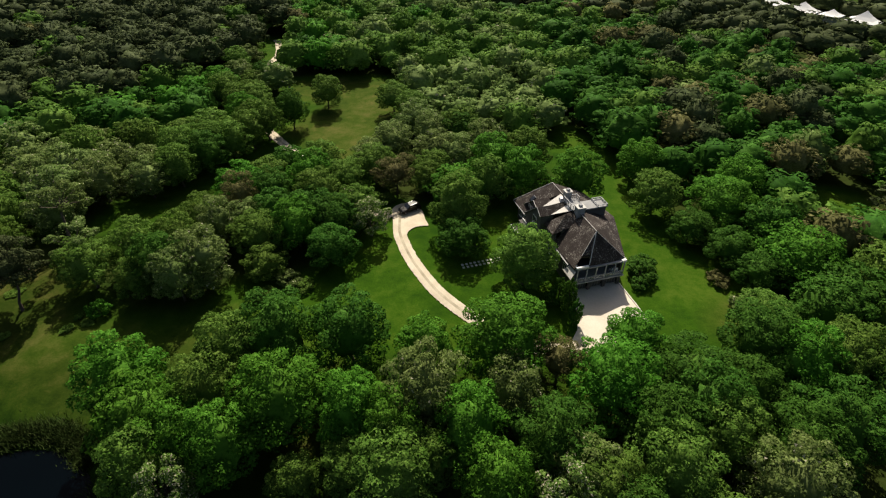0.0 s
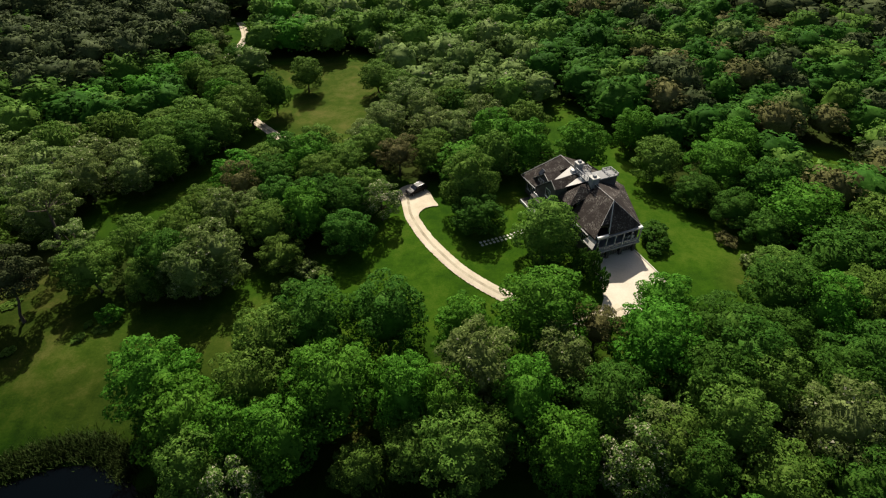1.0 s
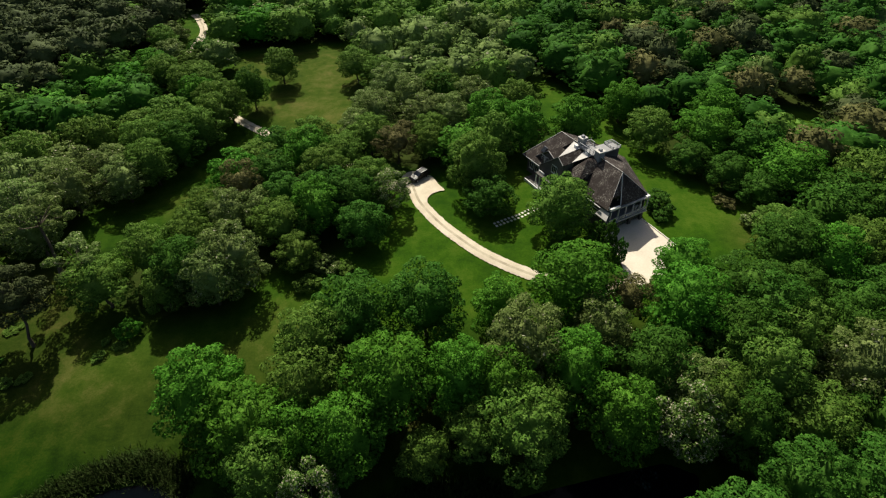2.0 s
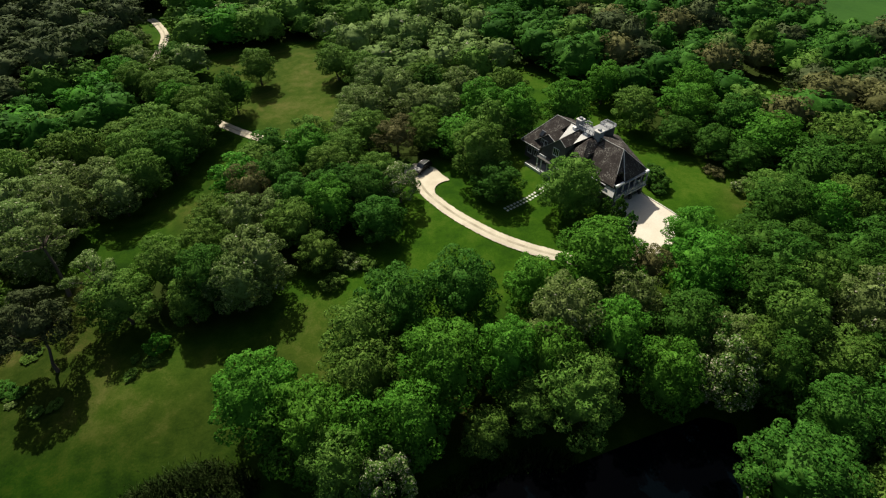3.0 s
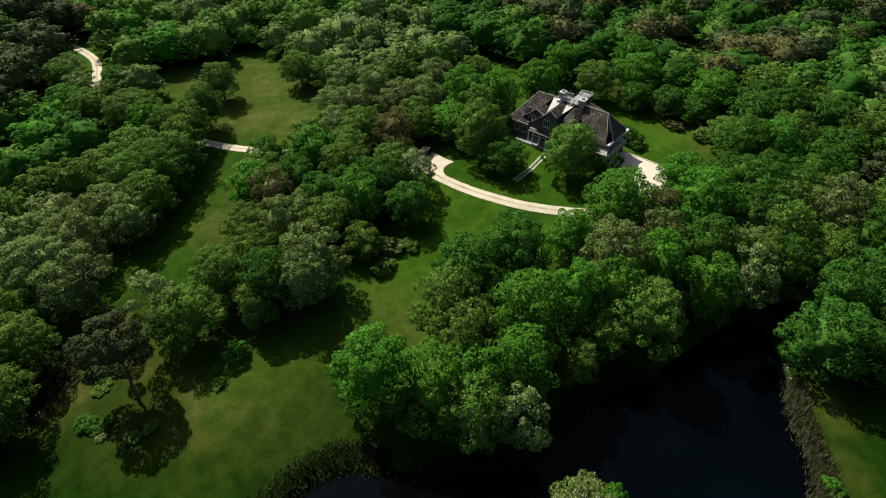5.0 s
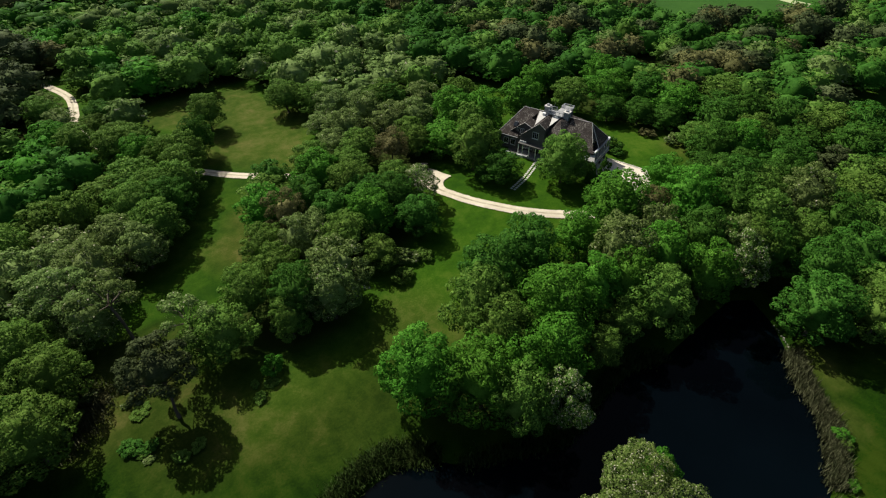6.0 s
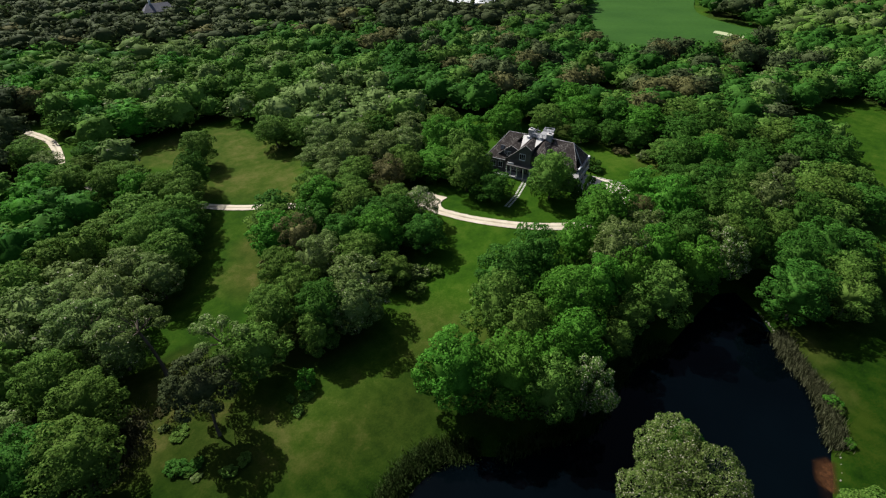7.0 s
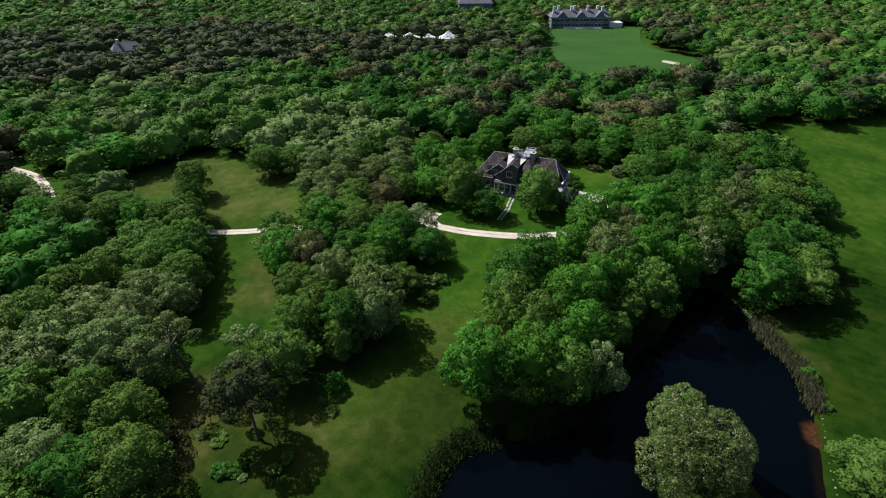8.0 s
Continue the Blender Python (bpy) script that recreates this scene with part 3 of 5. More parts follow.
part("parapet_front", boxed(-5.45, -3.0, -0.9, -0.5, 4.45, 4.85, bevel=0.03), WHITE, house, "white painted parapet of the corner balcony")
part("pent_roof", slab([(-5.6, -0.9, 4.1), (-5.6, 1.2, 4.1), (-6.7, 1.6, 2.9), (-6.7, -1.4, 2.9)], 0.12), LEAD, house, "small pale flared pent roof")
for x0, x1, y0, y1 in ((-6.25, -6.0, 1.2, 8.0), (-6.95, -6.7, 19.2, 25.0)):
    part("gutter", boxed(x0, x1, y0, y1, 4.1 if x0 > -6.5 else 3.6, 4.25 if x0 > -6.5 else 3.75), GREYWOOD, house)

# front balcony
part("balcony_floor", boxed(-5.25, 4.6, -1.0, 2.4, 1.1, 1.32, bevel=0.02), GREYWOOD, house, "grey boarded balcony floor")
# fascia, posts and rails take the greyed white, balcony shade in their colour
part("balcony_fascia", boxed(-5.3, 4.65, -1.08, -1.0, 1.02, 1.34), OFFWHITE, house, "white balcony fascia board greyed for the shade it is in")
for k in range(6):
    x = -5.08 + k * 1.90
    part("balcony_post", boxed(x - 0.11, x + 0.11, -0.92, -0.70, 1.32, 4.12, bevel=0.015), OFFWHITE, house, "white square balcony post")
rail = part("balcony_railing", boxed(-5.2, 4.55, -0.96, -0.84, 2.22, 2.32), OFFWHITE, house, "white balcony railing greyed for the shade it is in")
part("bottom_rail", boxed(-5.2, 4.55, -0.94, -0.86, 1.45, 1.53), OFFWHITE, rail)
bal = mesh_of("baluster", [(x, y, z) for x in (-.02, .02) for y in (-.02, .02) for z in (0, .7)], [(0, 1, 3, 2), (4, 6, 7, 5), (0, 4, 5, 1), (2, 3, 7, 6)], WHITE)
for k in range(45):
    b = new("baluster", bal)
    b.parent, b.location = rail, (-5.1 + k * 0.217, -0.9, 1.53)
for k in range(3):
    w = part("balcony_window", boxed(-4.3 + k * 3.0, -2.5 + k * 3.0, 2.34, 2.4, 1.5, 3.6), GLASS, house, "dark glazed balcony door")
    part("window_frame", boxed(-3.45 + k * 3.0, -3.35 + k * 3.0, 2.28, 2.34, 1.5, 3.6), WHITE, w)


def chair(m):
    c = empty("balcony_chair", m, "white wooden balcony armchair", "chair", "chairs on the balcony")
    part("seat", boxed(-.28, .28, -.28, .28, .38, .44, bevel=.01), WHITE, c)
    part("backrest", boxed(-.28, .28, .24, .30, .44, 1.0, bevel=.01), WHITE, c)
    for x in (-.25, .25):
        part("armrest", boxed(x - .04, x + .04, -.28, .26, .62, .66), WHITE, c)
        for y in (-.25, .25):
            part("leg", boxed(x - .03, x + .03, y - .03, y + .03, 0, .38), WHITE, c)
    return c


first_chair = chair(HOUSE_M @ pose(2.8, 0.4, 1.32, 0, 0, 200))
copy_thing(first_chair, HOUSE_M @ pose(3.7, 0.2, 1.32, 0, 0, 160))

# chimneys and widow's walk
for x, y, w, d, top in ((-0.4, 14.6, 1.3, 1.2, 10.9), (-0.4, 9.4, 1.5, 1.4, 10.5)):
    c = part("chimney", boxed(x - w / 2, x + w / 2, y - d / 2, y + d / 2, 6.5, top, bevel=0.03), CHIMNEY, house, "grey brick chimney stack")
    part("chimney_cap", boxed(x - w / 2 - .12, x + w / 2 + .12, y - d / 2 - .12, y + d / 2 + .12, top, top + .22, bevel=0.03), LEAD, c)
    part("flue", boxed(x - .32, x + .32, y - .32, y + .32, top + .22, top + .6, bevel=.05), CHIMNEY, c)
walk_deck = part("roof_walk_deck", boxed(-1.5, 1.3, 10.1, 14.0, 9.35, 9.55, bevel=0.02), GREYWOOD, house, "grey roof walk between the chimneys")


def railing(name, pts, z, height, parent, step=0.9):
    """A white railing along a line of points: top rail, lower rail and posts."""
    r = part(name, boxed(*(pts[0][0] - .05, pts[0][0] + .05, pts[0][1] - .05, pts[0][1] + .05, z, z + height + .08)), OFFWHITE, parent, "white painted roof railing")
    for p, q in zip(pts, pts[1:]):
        d = Vector((q[0] - p[0], q[1] - p[1], 0))
        for hz, w in ((height, .09), (height * .35, .03)):
            bm = boxed(-w / 2 - .02, w / 2 + .02, 0, d.length, z + hz - w / 2, z + hz + w / 2)
            bmesh.ops.transform(bm, matrix=Matrix.Translation((p[0], p[1], 0)) @ Matrix.Rotation(math.atan2(-d.x, d.y), 4, "Z"), verts=bm.verts)
            part("rail", bm, OFFWHITE, r)
        n = max(1, round(d.length / step))
        for k in range(1, n + 1):
            x, y = p[0] + d.x * k / n, p[1] + d.y * k / n
            part("post", boxed(x - .05, x + .05, y - .05, y + .05, z, z + height + .08), OFFWHITE, r)
    return r


railing("roof_walk_railing_west", [(-1.45, 10.1), (-1.45, 14.0)], 9.55, 0.85, house)
railing("roof_walk_railing_east", [(1.25, 12.8), (1.25, 14.0), (-0.2, 14.0)], 9.55, 0.85, house)
part("penthouse_wall", boxed(0.2, 5.9, 10.3, 12.7, 4.0, 9.05), WALLSHINGLE, house, "shingled flat-roofed dormer on the rear slope")
part("penthouse_roof", boxed(0.0, 6.1, 10.1, 12.9, 9.05, 9.28, bevel=0.03), GREYWOOD, house, "grey flat dormer roof")
railing("dormer_railing", [(4.0, 10.2), (6.0, 10.2), (6.0, 12.8), (4.0, 12.8), (4.0, 10.2)], 9.28, 0.40, house)
part("antenna", boxed(0.4, 0.46, 13.2, 13.26, 9.55, 11.6), STEEL, house, "thin metal mast")

# west porch
part("porch_floor", boxed(-8.6, -5.6, 11.0, 18.6, -0.4, 0.12, bevel=0.02), GREYWOOD, house, "grey boarded porch floor")
part("porch_roof", boxed(-8.5, -5.6, 11.2, 18.2, 3.05, 3.3, bevel=0.03), WALLSHINGLE, house, "flat porch roof carrying a balcony")
part("balcony_parapet", boxed(-7.75, -7.6, 16.2, 18.1, 3.3, 3.75, bevel=0.02), WHITE, house, "white painted balcony front")
for y in (11.4, 13.2, 15.0, 16.8, 18.0):
    part("porch_post", boxed(-8.4, -8.2, y - .1, y + .1, 0.12, 3.05, bevel=0.015), WHITE, house, "white square porch post")


def window(x, y, z, w, h, panes=2):
    """A window on the west front at depth x, centred on y, with its sill at z."""
    g = part("window", boxed(x - .03, x + .01, y - w / 2, y + w / 2, z, z + h), GLASS, house, "white framed window with dark panes")
    for a, b, c, d in ((-w / 2 - .07, -w / 2, 0, h), (w / 2, w / 2 + .07, 0, h), (-w / 2 - .07, w / 2 + .07, h, h + .08), (-w / 2 - .07, w / 2 + .07, -.08, 0)):
        part("window_frame", boxed(x - .07, x, y + a, y + b, z + c, z + d), WHITE, g)
    for k in range(1, panes):
        yy = y - w / 2 + w * k / panes
        part("mullion", boxed(x - .06, x - .03, yy - .025, yy + .025, z, z + h), WHITE, g)
    part("window_sill", boxed(x - .14, x, y - w / 2 - .1, y + w / 2 + .1, z - .15, z - .08), WHITE, g)


for y in (19.6, 18.5):
    window(-5.62, y, 4.6, 0.75, 1.2, 2)
window(-7.02, 14.2, 4.9, 1.5, 1.6, 3)
window(-5.62, 9.9, 4.4, 1.1, 1.2, 2)
for y in (12.3, 16.0, 17.5, 9.4):
    window(-5.62, y, 0.9, 1.1, 1.5, 2)
for y in (20.8, 22.8):
    window(-5.92, y, 1.0, 1.2, 1.5, 2)
for y in (2.8, 5.6):
    window(-5.62, y, 1.6, 1.1, 1.4, 2)
front_door = part("front_door", boxed(-5.68, -5.60, 13.6, 15.0, 0.12, 2.35), GLASS, house, "glazed double front door")
for y in (13.55, 14.28, 14.95):
    part("door_stile", boxed(-5.73, -5.68, y, y + .09, 0.12, 2.4), WHITE, front_door)
sk = part("skylight", slab([(-4.0, 20.6, 6.52), (-4.9, 20.6, 5.71), (-4.9, 21.6, 5.71), (-4.0, 21.6, 6.52)], 0.05), GLASS, house, "dark skylight in the shingled slope")
part("skylight_frame", slab([(-3.9, 20.5, 6.56), (-4.0, 20.5, 6.47), (-4.0, 21.7, 6.47), (-3.9, 21.7, 6.56)], 0.08), GREYWOOD, sk)

part("porch_deck", boxed(-8.65, -5.9, 18.6, 21.6, -0.5, 0.10, bevel=0.02), WALLSHINGLE, house, "dark boarded terrace deck")

# terrace wall, path and steps of stone
m4 = HOUSE_M
bm = boxed(-8.87, -8.67, 16.2, 21.2, -0.5, 0.34, bevel=0.03)
bmesh.ops.transform(bm, matrix=m4, verts=bm.verts)
tagged(part("terrace_wall", bm, WHITE), "low white wall beside the house terrace", "wall", kind="structure")
path_line = [(16.6, 84.9), (8.9, 81.5), (2.2, 79.6)]
stepping = empty("stepping_stone_path", pose(16.6, 85.6, gz(16.6, 85.6)), "path of paired pale stepping stones across the lawn", "path")
stone = mesh_of("paving_stone", [(-.5, -.3, -.1), (.5, -.32, -.1), (.48, .31, -.1), (-.52, .3, -.1), (-.47, -.27, .07), (.46, -.29, .07), (.45, .28, .07), (-.48, .27, .07)], [(4, 5, 6, 7), (0, 1, 5, 4), (1, 2, 6, 5), (2, 3, 7, 6), (3, 0, 4, 7)], KERB)
rng = random.Random(11)
total = sum(math.dist(a, b) for a, b in zip(path_line, path_line[1:]))
for k in range(int(total / 0.84)):
    s = k * 0.84
    seg = 0 if s < math.dist(*path_line[:2]) else 1
    a, b = path_line[seg], path_line[seg + 1]
    f = (s - (math.dist(*path_line[:2]) if seg else 0)) / math.dist(a, b)
    d = Vector((b[0] - a[0], b[1] - a[1], 0)).normalized()
    for side in (-0.44, 0.44):
        x, y = a[0] + (b[0] - a[0]) * f - d.y * side, a[1] + (b[1] - a[1]) * f + d.x * side
        o = new("paving_stone", stone)
        o.parent = stepping
        o.matrix_parent_inverse = stepping.matrix_world.inverted()
        o.matrix_basis = pose(x, y, gz(x, y) + 0.03, 0, 0, math.degrees(math.atan2(d.y, d.x)) + rng.uniform(-6, 6)) @ Matrix.Diagonal((0.46, .84, 1, 1))


# ---------------------------------------------------------------- parked car
def parked_car(m):
    car = empty("car", m, "black estate car parked on the gravel turning area", "car")
    side = [(-2.3, .45), (-2.32, .85), (-2.2, 1.05), (-1.95, 1.55), (-1.6, 1.68), (.2, 1.68), (.95, 1.12), (2.0, .98), (2.3, .78), (2.33, .45)]
    bm = bmesh.new()
    rows = []
    for w, k in ((-.92, 0), (-.86, .06), (.86, .06), (.92, 0)):
        rows.append([bm.verts.new((x, w * (0.86 if z > 1.3 else 1.0), z + (k if z > .6 else 0))) for x, z in side])
    for r0, r1 in zip(rows, rows[1:]):
        for i in range(len(side)):
            j = (i + 1) % len(side)
            bm.faces.new((r0[i], r0[j], r1[j], r1[i]))
    bm.faces.new(rows[0])
    bm.faces.new(list(reversed(rows[-1])))
    bmesh.ops.recalc_face_normals(bm, faces=bm.faces)
    bmesh.ops.bevel(bm, geom=[e for e in bm.edges if e.calc_face_angle(0) > .5], offset=.04, segments=2, affect="EDGES")
    body = part("body", bm, BLACKPAINT, car)
    part("windscreen", slab([(.32, -.68, 1.68), (.95, -.74, 1.21), (.95, .74, 1.21), (.32, .68, 1.68)], .03), GLASS, car)
    part("rear_window", slab([(-1.72, .66, 1.70), (-2.10, .72, 1.30), (-2.10, -.72, 1.30), (-1.72, -.66, 1.70)], .03), GLASS, car)
    for s in (-1, 1):
        part("side_window", boxed(-1.65, .3, s * .86 - .02, s * .86 + .02, 1.12, 1.50), GLASS, car)
        part("headlight", boxed(2.2, 2.34, s * .68 - .18, s * .68 + .18, .66, .80, bevel=.02), STEEL, car)
        part("roof_rail", boxed(-1.5, .1, s * .66 - .02, s * .66 + .02, 1.76, 1.80), STEEL, car)
        for x in (-1.45, 1.45):
            bm = bmesh.new()
            bmesh.ops.create_cone(bm, cap_ends=True, segments=18, radius1=.36, radius2=.36, depth=.24)
            bmesh.ops.transform(bm, matrix=pose(x, s * .84, .36, 90), verts=bm.verts)
            wheel = part("wheel", bm, RUBBER, car)
            bm = bmesh.new()
            bmesh.ops.create_cone(bm, cap_ends=True, segments=12, radius1=.22, radius2=.22, depth=.26)
            bmesh.ops.transform(bm, matrix=pose(x, s * .85, .36, 90), verts=bm.verts)
            part("rim", bm, STEEL, wheel)
    return car


parked_car(pose(-8.4, 99.7, gz(-8.4, 99.7) + 0.14, 0, 0, 214) @ Matrix.Diagonal((1.06, 1.06, 1.06, 1)))


# ---------------------------------------------------------------- far buildings
def mansion():
    gx0, gy0 = 311, 223
    m = pose(gx0, gy0, gz(gx0, gy0), 0, 0, -49)
    h = empty("mansion", m, "long grey shingled mansion with white chimneys beyond the field", "house")
    part("wall", boxed(-23, 23, 0, 14, -1, 8.2), FARWALL, h)
    for x in (-15, 0, 15):
        part("gable_wall", wall_profile([(x - 4, 0), (x + 4, 0), (x + 4, 8.2), (x, 12.2), (x - 4, 8.2)], "v", -1.2, 1.3), FARWALL, h)
        part("gable_roof", slab([(x - 4.4, -1.5, 8.1), (x, -1.5, 12.5), (x, 7, 12.5), (x - 4.4, 4, 8.1)], .3), FARROOF, h)
        part("gable_roof", slab([(x, -1.5, 12.5), (x + 4.4, -1.5, 8.1), (x + 4.4, 4, 8.1), (x, 7, 12.5)], .3), FARROOF, h)
    part("roof", slab([(-24, -.8, 8), (24, -.8, 8), (20, 7, 13), (-20, 7, 13)], .3), FARROOF, h)
    part("roof", slab([(-20, 7, 13), (20, 7, 13), (24, 15, 8), (-24, 15, 8)], .3), FARROOF, h)
    part("roof", slab([(-24, 15, 8), (-24, -.8, 8), (-20, 7, 13)], .3), FARROOF, h)
    part("roof", slab([(24, -.8, 8), (24, 15, 8), (20, 7, 13)], .3), FARROOF, h)
    for x, y in ((-21, 5), (-17, 8), (-7, 6), (-4.5, 8), (6, 6), (14, 8), (17.5, 5)):
        part("chimney", boxed(x - .9, x + .9, y - .7, y + .7, 9, 15.6, bevel=.08), WHITE, h, "white painted chimney")
    part("terrace", boxed(-14, 16, -6, 0, -1, .9), WHITE, h, "pale terrace before the mansion")
    part("pool_pavilion", boxed(23, 33, -2, 8, -1, 4.2, bevel=.05), WHITE, h, "white flat-roofed wing")
    for z in (1.4, 5.0):
        for k in range(15):
            x = -21 + k * 3
            y = -1.22 if min(abs(x - g) for g in (-15, 0, 15)) < 4 else -.02
            w = part("window", boxed(x - .75, x + .75, y - .06, y, z, z + 2.0), GLASS, h)
            part("window_frame", boxed(x - .9, x + .9, y - .10, y - .06, z + 2.0, z + 2.2), WHITE, w)
            part("window_sill", boxed(x - .9, x + .9, y - .16, y - .06, z - .2, z), WHITE, w)
    return h


mansion()


def far_house(name, x, y, turn, w, d, eave, ridge, wall, roof, label):
    h = empty(name, pose(x, y, gz(x, y), 0, 0, turn), label, "house", "distant houses")
    part("wall", boxed(-w / 2, w / 2, 0, d, -1, eave), wall, h)
    part("roof", slab([(-w / 2 - .6, -.6, eave - .2), (w / 2 + .6, -.6, eave - .2), (w / 2 - 2.5, d / 2, ridge), (-w / 2 + 2.5, d / 2, ridge)], .3), roof, h)
    part("roof", slab([(-w / 2 + 2.5, d / 2, ridge), (w / 2 - 2.5, d / 2, ridge), (w / 2 + .6, d + .6, eave - .2), (-w / 2 - .6, d + .6, eave - .2)], .3), roof, h)
    for s in (-1, 1):
        part("roof", slab([(s * (w / 2 + .6), -.6, eave - .2), (s * (w / 2 - 2.5), d / 2, ridge), (s * (w / 2 + .6), d + .6, eave - .2)], .3), roof, h)
    part("chimney", boxed(-w / 4 - .7, -w / 4 + .7, d / 2 - .7, d / 2 + .7, eave, ridge + 2), WHITE, h)
    for k in range(int(w // 4)):
        xx = -w / 2 + 2.5 + k * 4
        win = part("window", boxed(xx - .8, xx + .8, -.08, 0, 1.6, 3.6), GLASS, h)
        part("window_frame", boxed(xx - .95, xx + .95, -.12, -.08, 3.6, 3.8), WHITE, win)
    return h


far_house("distant_house", 29, 380, -14, 17, 10, 5.5, 9.5, WHITE, FARROOF, "white distant house with a dark hipped roof among trees")
far_house("distant_house", 310, 328, -48, 30, 14, 11, 16, FARWALL, FARROOF, "grey distant house rising above the tree tops")
far_house("distant_house", 222, 575, -40, 9, 8, 13, 16, WHITE, CANVAS, "small white distant house above the trees")
far_house("distant_house", 300, 455, -40, 22, 12, 10, 15, FARWALL, FARROOF, "grey distant house half hidden by trees")


def marquee(x, y, turn, w, d, eave, ridge):
    t = empty("marquee", pose(x, y, gz(x, y), 0, 0, turn), "white peaked canvas marquee in the woods", "marquee", "white marquees")
    for sx in (-1, 1):
        for sy in (-1, 1):
            part("pole", boxed(sx * w / 2 - .1, sx * w / 2 + .1, sy * d / 2 - .1, sy * d / 2 + .1, 0, eave), WHITE, t)
    bm = bmesh.new()
    n, rows = 24, []
    for r in (1.0, 0.7, 0.42, 0.18, 0.03):
        z = eave + (ridge - eave) * (1 - r) ** 1.5
        ring = []
        for k in range(n):
            a = 2 * math.pi * k / n
            s = r / max(abs(math.cos(a)), abs(math.sin(a)))
            ring.append(bm.verts.new((math.cos(a) * s * w / 2, math.sin(a) * s * d / 2, z)))
        rows.append(ring)
    for a, b in zip(rows, rows[1:]):
        for k in range(n):
            bm.faces.new((a[k], a[(k + 1) % n], b[(k + 1) % n], b[k]))
    bm.faces.new(rows[-1])
    part("canopy", bm, CANVAS, t, "white peaked canvas canopy")
    part("side_curtain", boxed(-w / 2, w / 2, d / 2 - .06, d / 2, .4, eave), CANVAS, t)
    return t


for x, y, w, d, e, r in ((163, 288, 12, 9, 5.5, 8.5), (171, 276, 14, 10, 5.2, 9.0), (180, 267, 9, 8, 5.4, 8.0), (188, 256, 13, 10, 5.6, 10.0)):
    marquee(x, y, -50, w, d, e, r)

# ---------------------------------------------------------------- trees
def crown_cloud(seed, radius, low, top, lobes, leaves, open_=0.0, flat=0.66, even=0.0):
    """Leaf places and outward ways of a crown: flattened leaf masses set over a broad dome, each of smaller tufts."""
    r = np.random.default_rng(seed)
    mid = low + (top - low) * 0.34
    bend = r.uniform(0, 6.28)
    cen, rad = [np.array([0, 0, mid + (top - mid) * 0.22])], [radius * 0.64]
    for k in range(lobes):
        a = k * 2.399963 + r.uniform(-.4, .4)
        s = max(-.62, min(.98, 1 - 1.60 * (k + .5) / lobes + r.uniform(-.08, .08)))
        ring = (1 - s * s) ** .42
        reach = r.uniform(.58 + .16 * even, .92 - .06 * even) * (1 + (1 - even) * (.15 * math.sin(2 * a + bend) + .10 * math.sin(3 * a + 2 * bend)))
        cen.append(np.array([math.cos(a) * ring * radius * reach, math.sin(a) * ring * radius * reach, mid + s * (top - mid if s > 0 else mid - low) * r.uniform(.72, .86)]))
        rad.append(radius * r.uniform(.16, .30))
    for c, q in zip(cen[1:], rad[1:]):
        for _ in range(6):
            w = r.normal(size=3) + (c - cen[0]) / radius * 1.4 + np.array([0, 0, .55])
            cen.append(c + w / np.linalg.norm(w) * q * .88 * np.array([1, 1, flat]))
            rad.append(q * r.uniform(.34, .54))
    cen, rad = np.array(cen), np.array(rad)
    area = rad ** 1.5
    area[0] *= .15
    pick = r.choice(len(rad), leaves * 4, p=area / area.sum())
    way = r.normal(size=(leaves * 4, 3)) + np.array([0, 0, .35])
    way /= np.linalg.norm(way, axis=1)[:, None]
    at = cen[pick] + way * (rad[pick] * (1.10 - .32 * r.random(leaves * 4) ** 1.5))[:, None] * np.array([1, 1, flat])
    a, c = (at / np.array([1, 1, flat])).astype(np.float32), (cen / np.array([1, 1, flat])).astype(np.float32)
    gap = np.sqrt(np.maximum((a * a).sum(1)[:, None] + (c * c).sum(1)[None] - 2 * a @ c.T, 0)) / rad[None].astype(np.float32)
    gap[np.arange(len(at)), pick] = 9
    keep = (gap.min(1) > .88) & (at[:, 2] > low * .8)
    if open_:
        keep &= r.random(len(at)) > open_
    at, way = at[keep][:leaves], way[keep][:leaves]
    return at, way, cen, rad


def crown_core(seed, low, level, scale=1.0):
    """The closed inner mass of a crown: a lumpy squat dome."""
    bm = bmesh.new()
    bmesh.ops.create_icosphere(bm, subdivisions=level, radius=1.0)
    mid = low + (H0 - low) * .38
    for v in bm.verts:
        c = v.co.copy()
        lump = scale * (.68 + .22 * noise.noise(c * 2.1 + Vector((seed * 3.7, 0, 0))) + .14 * noise.noise(c * 4.6 + Vector((0, seed * 2.3, 0))))
        v.co = Vector((c.x * R0 * lump, c.y * R0 * lump, mid + c.z * lump * ((H0 - mid) if c.z > 0 else (mid - low))))
    bm.normal_update()
    v = np.array([tuple(x.co) for x in bm.verts])
    n = np.array([tuple(x.normal) for x in bm.verts])
    f = np.array([[x.index for x in y.verts] for y in bm.faces])
    bm.free()
    return v, n, f


def crown_mesh(cloud, seed, low, leaves, size, mats, core, even):
    """A crown of leaf sprays over its closed inner mass."""
    at, way = cloud[0][:leaves], cloud[1][:leaves]
    v, n = leaf_sprays(at, way, size, seed, .75, 0, .35 + .3 * even)
    faces = np.arange(len(v)).reshape(-1, 3)
    if core:
        cv, cn, cf = crown_core(seed, low, 3, core)
        v, n, faces = np.concatenate([cv, v]), np.concatenate([cn, n]), np.concatenate([cf, faces + len(cv)])
    return spray_mesh("crown", v, n, mats, None, faces)


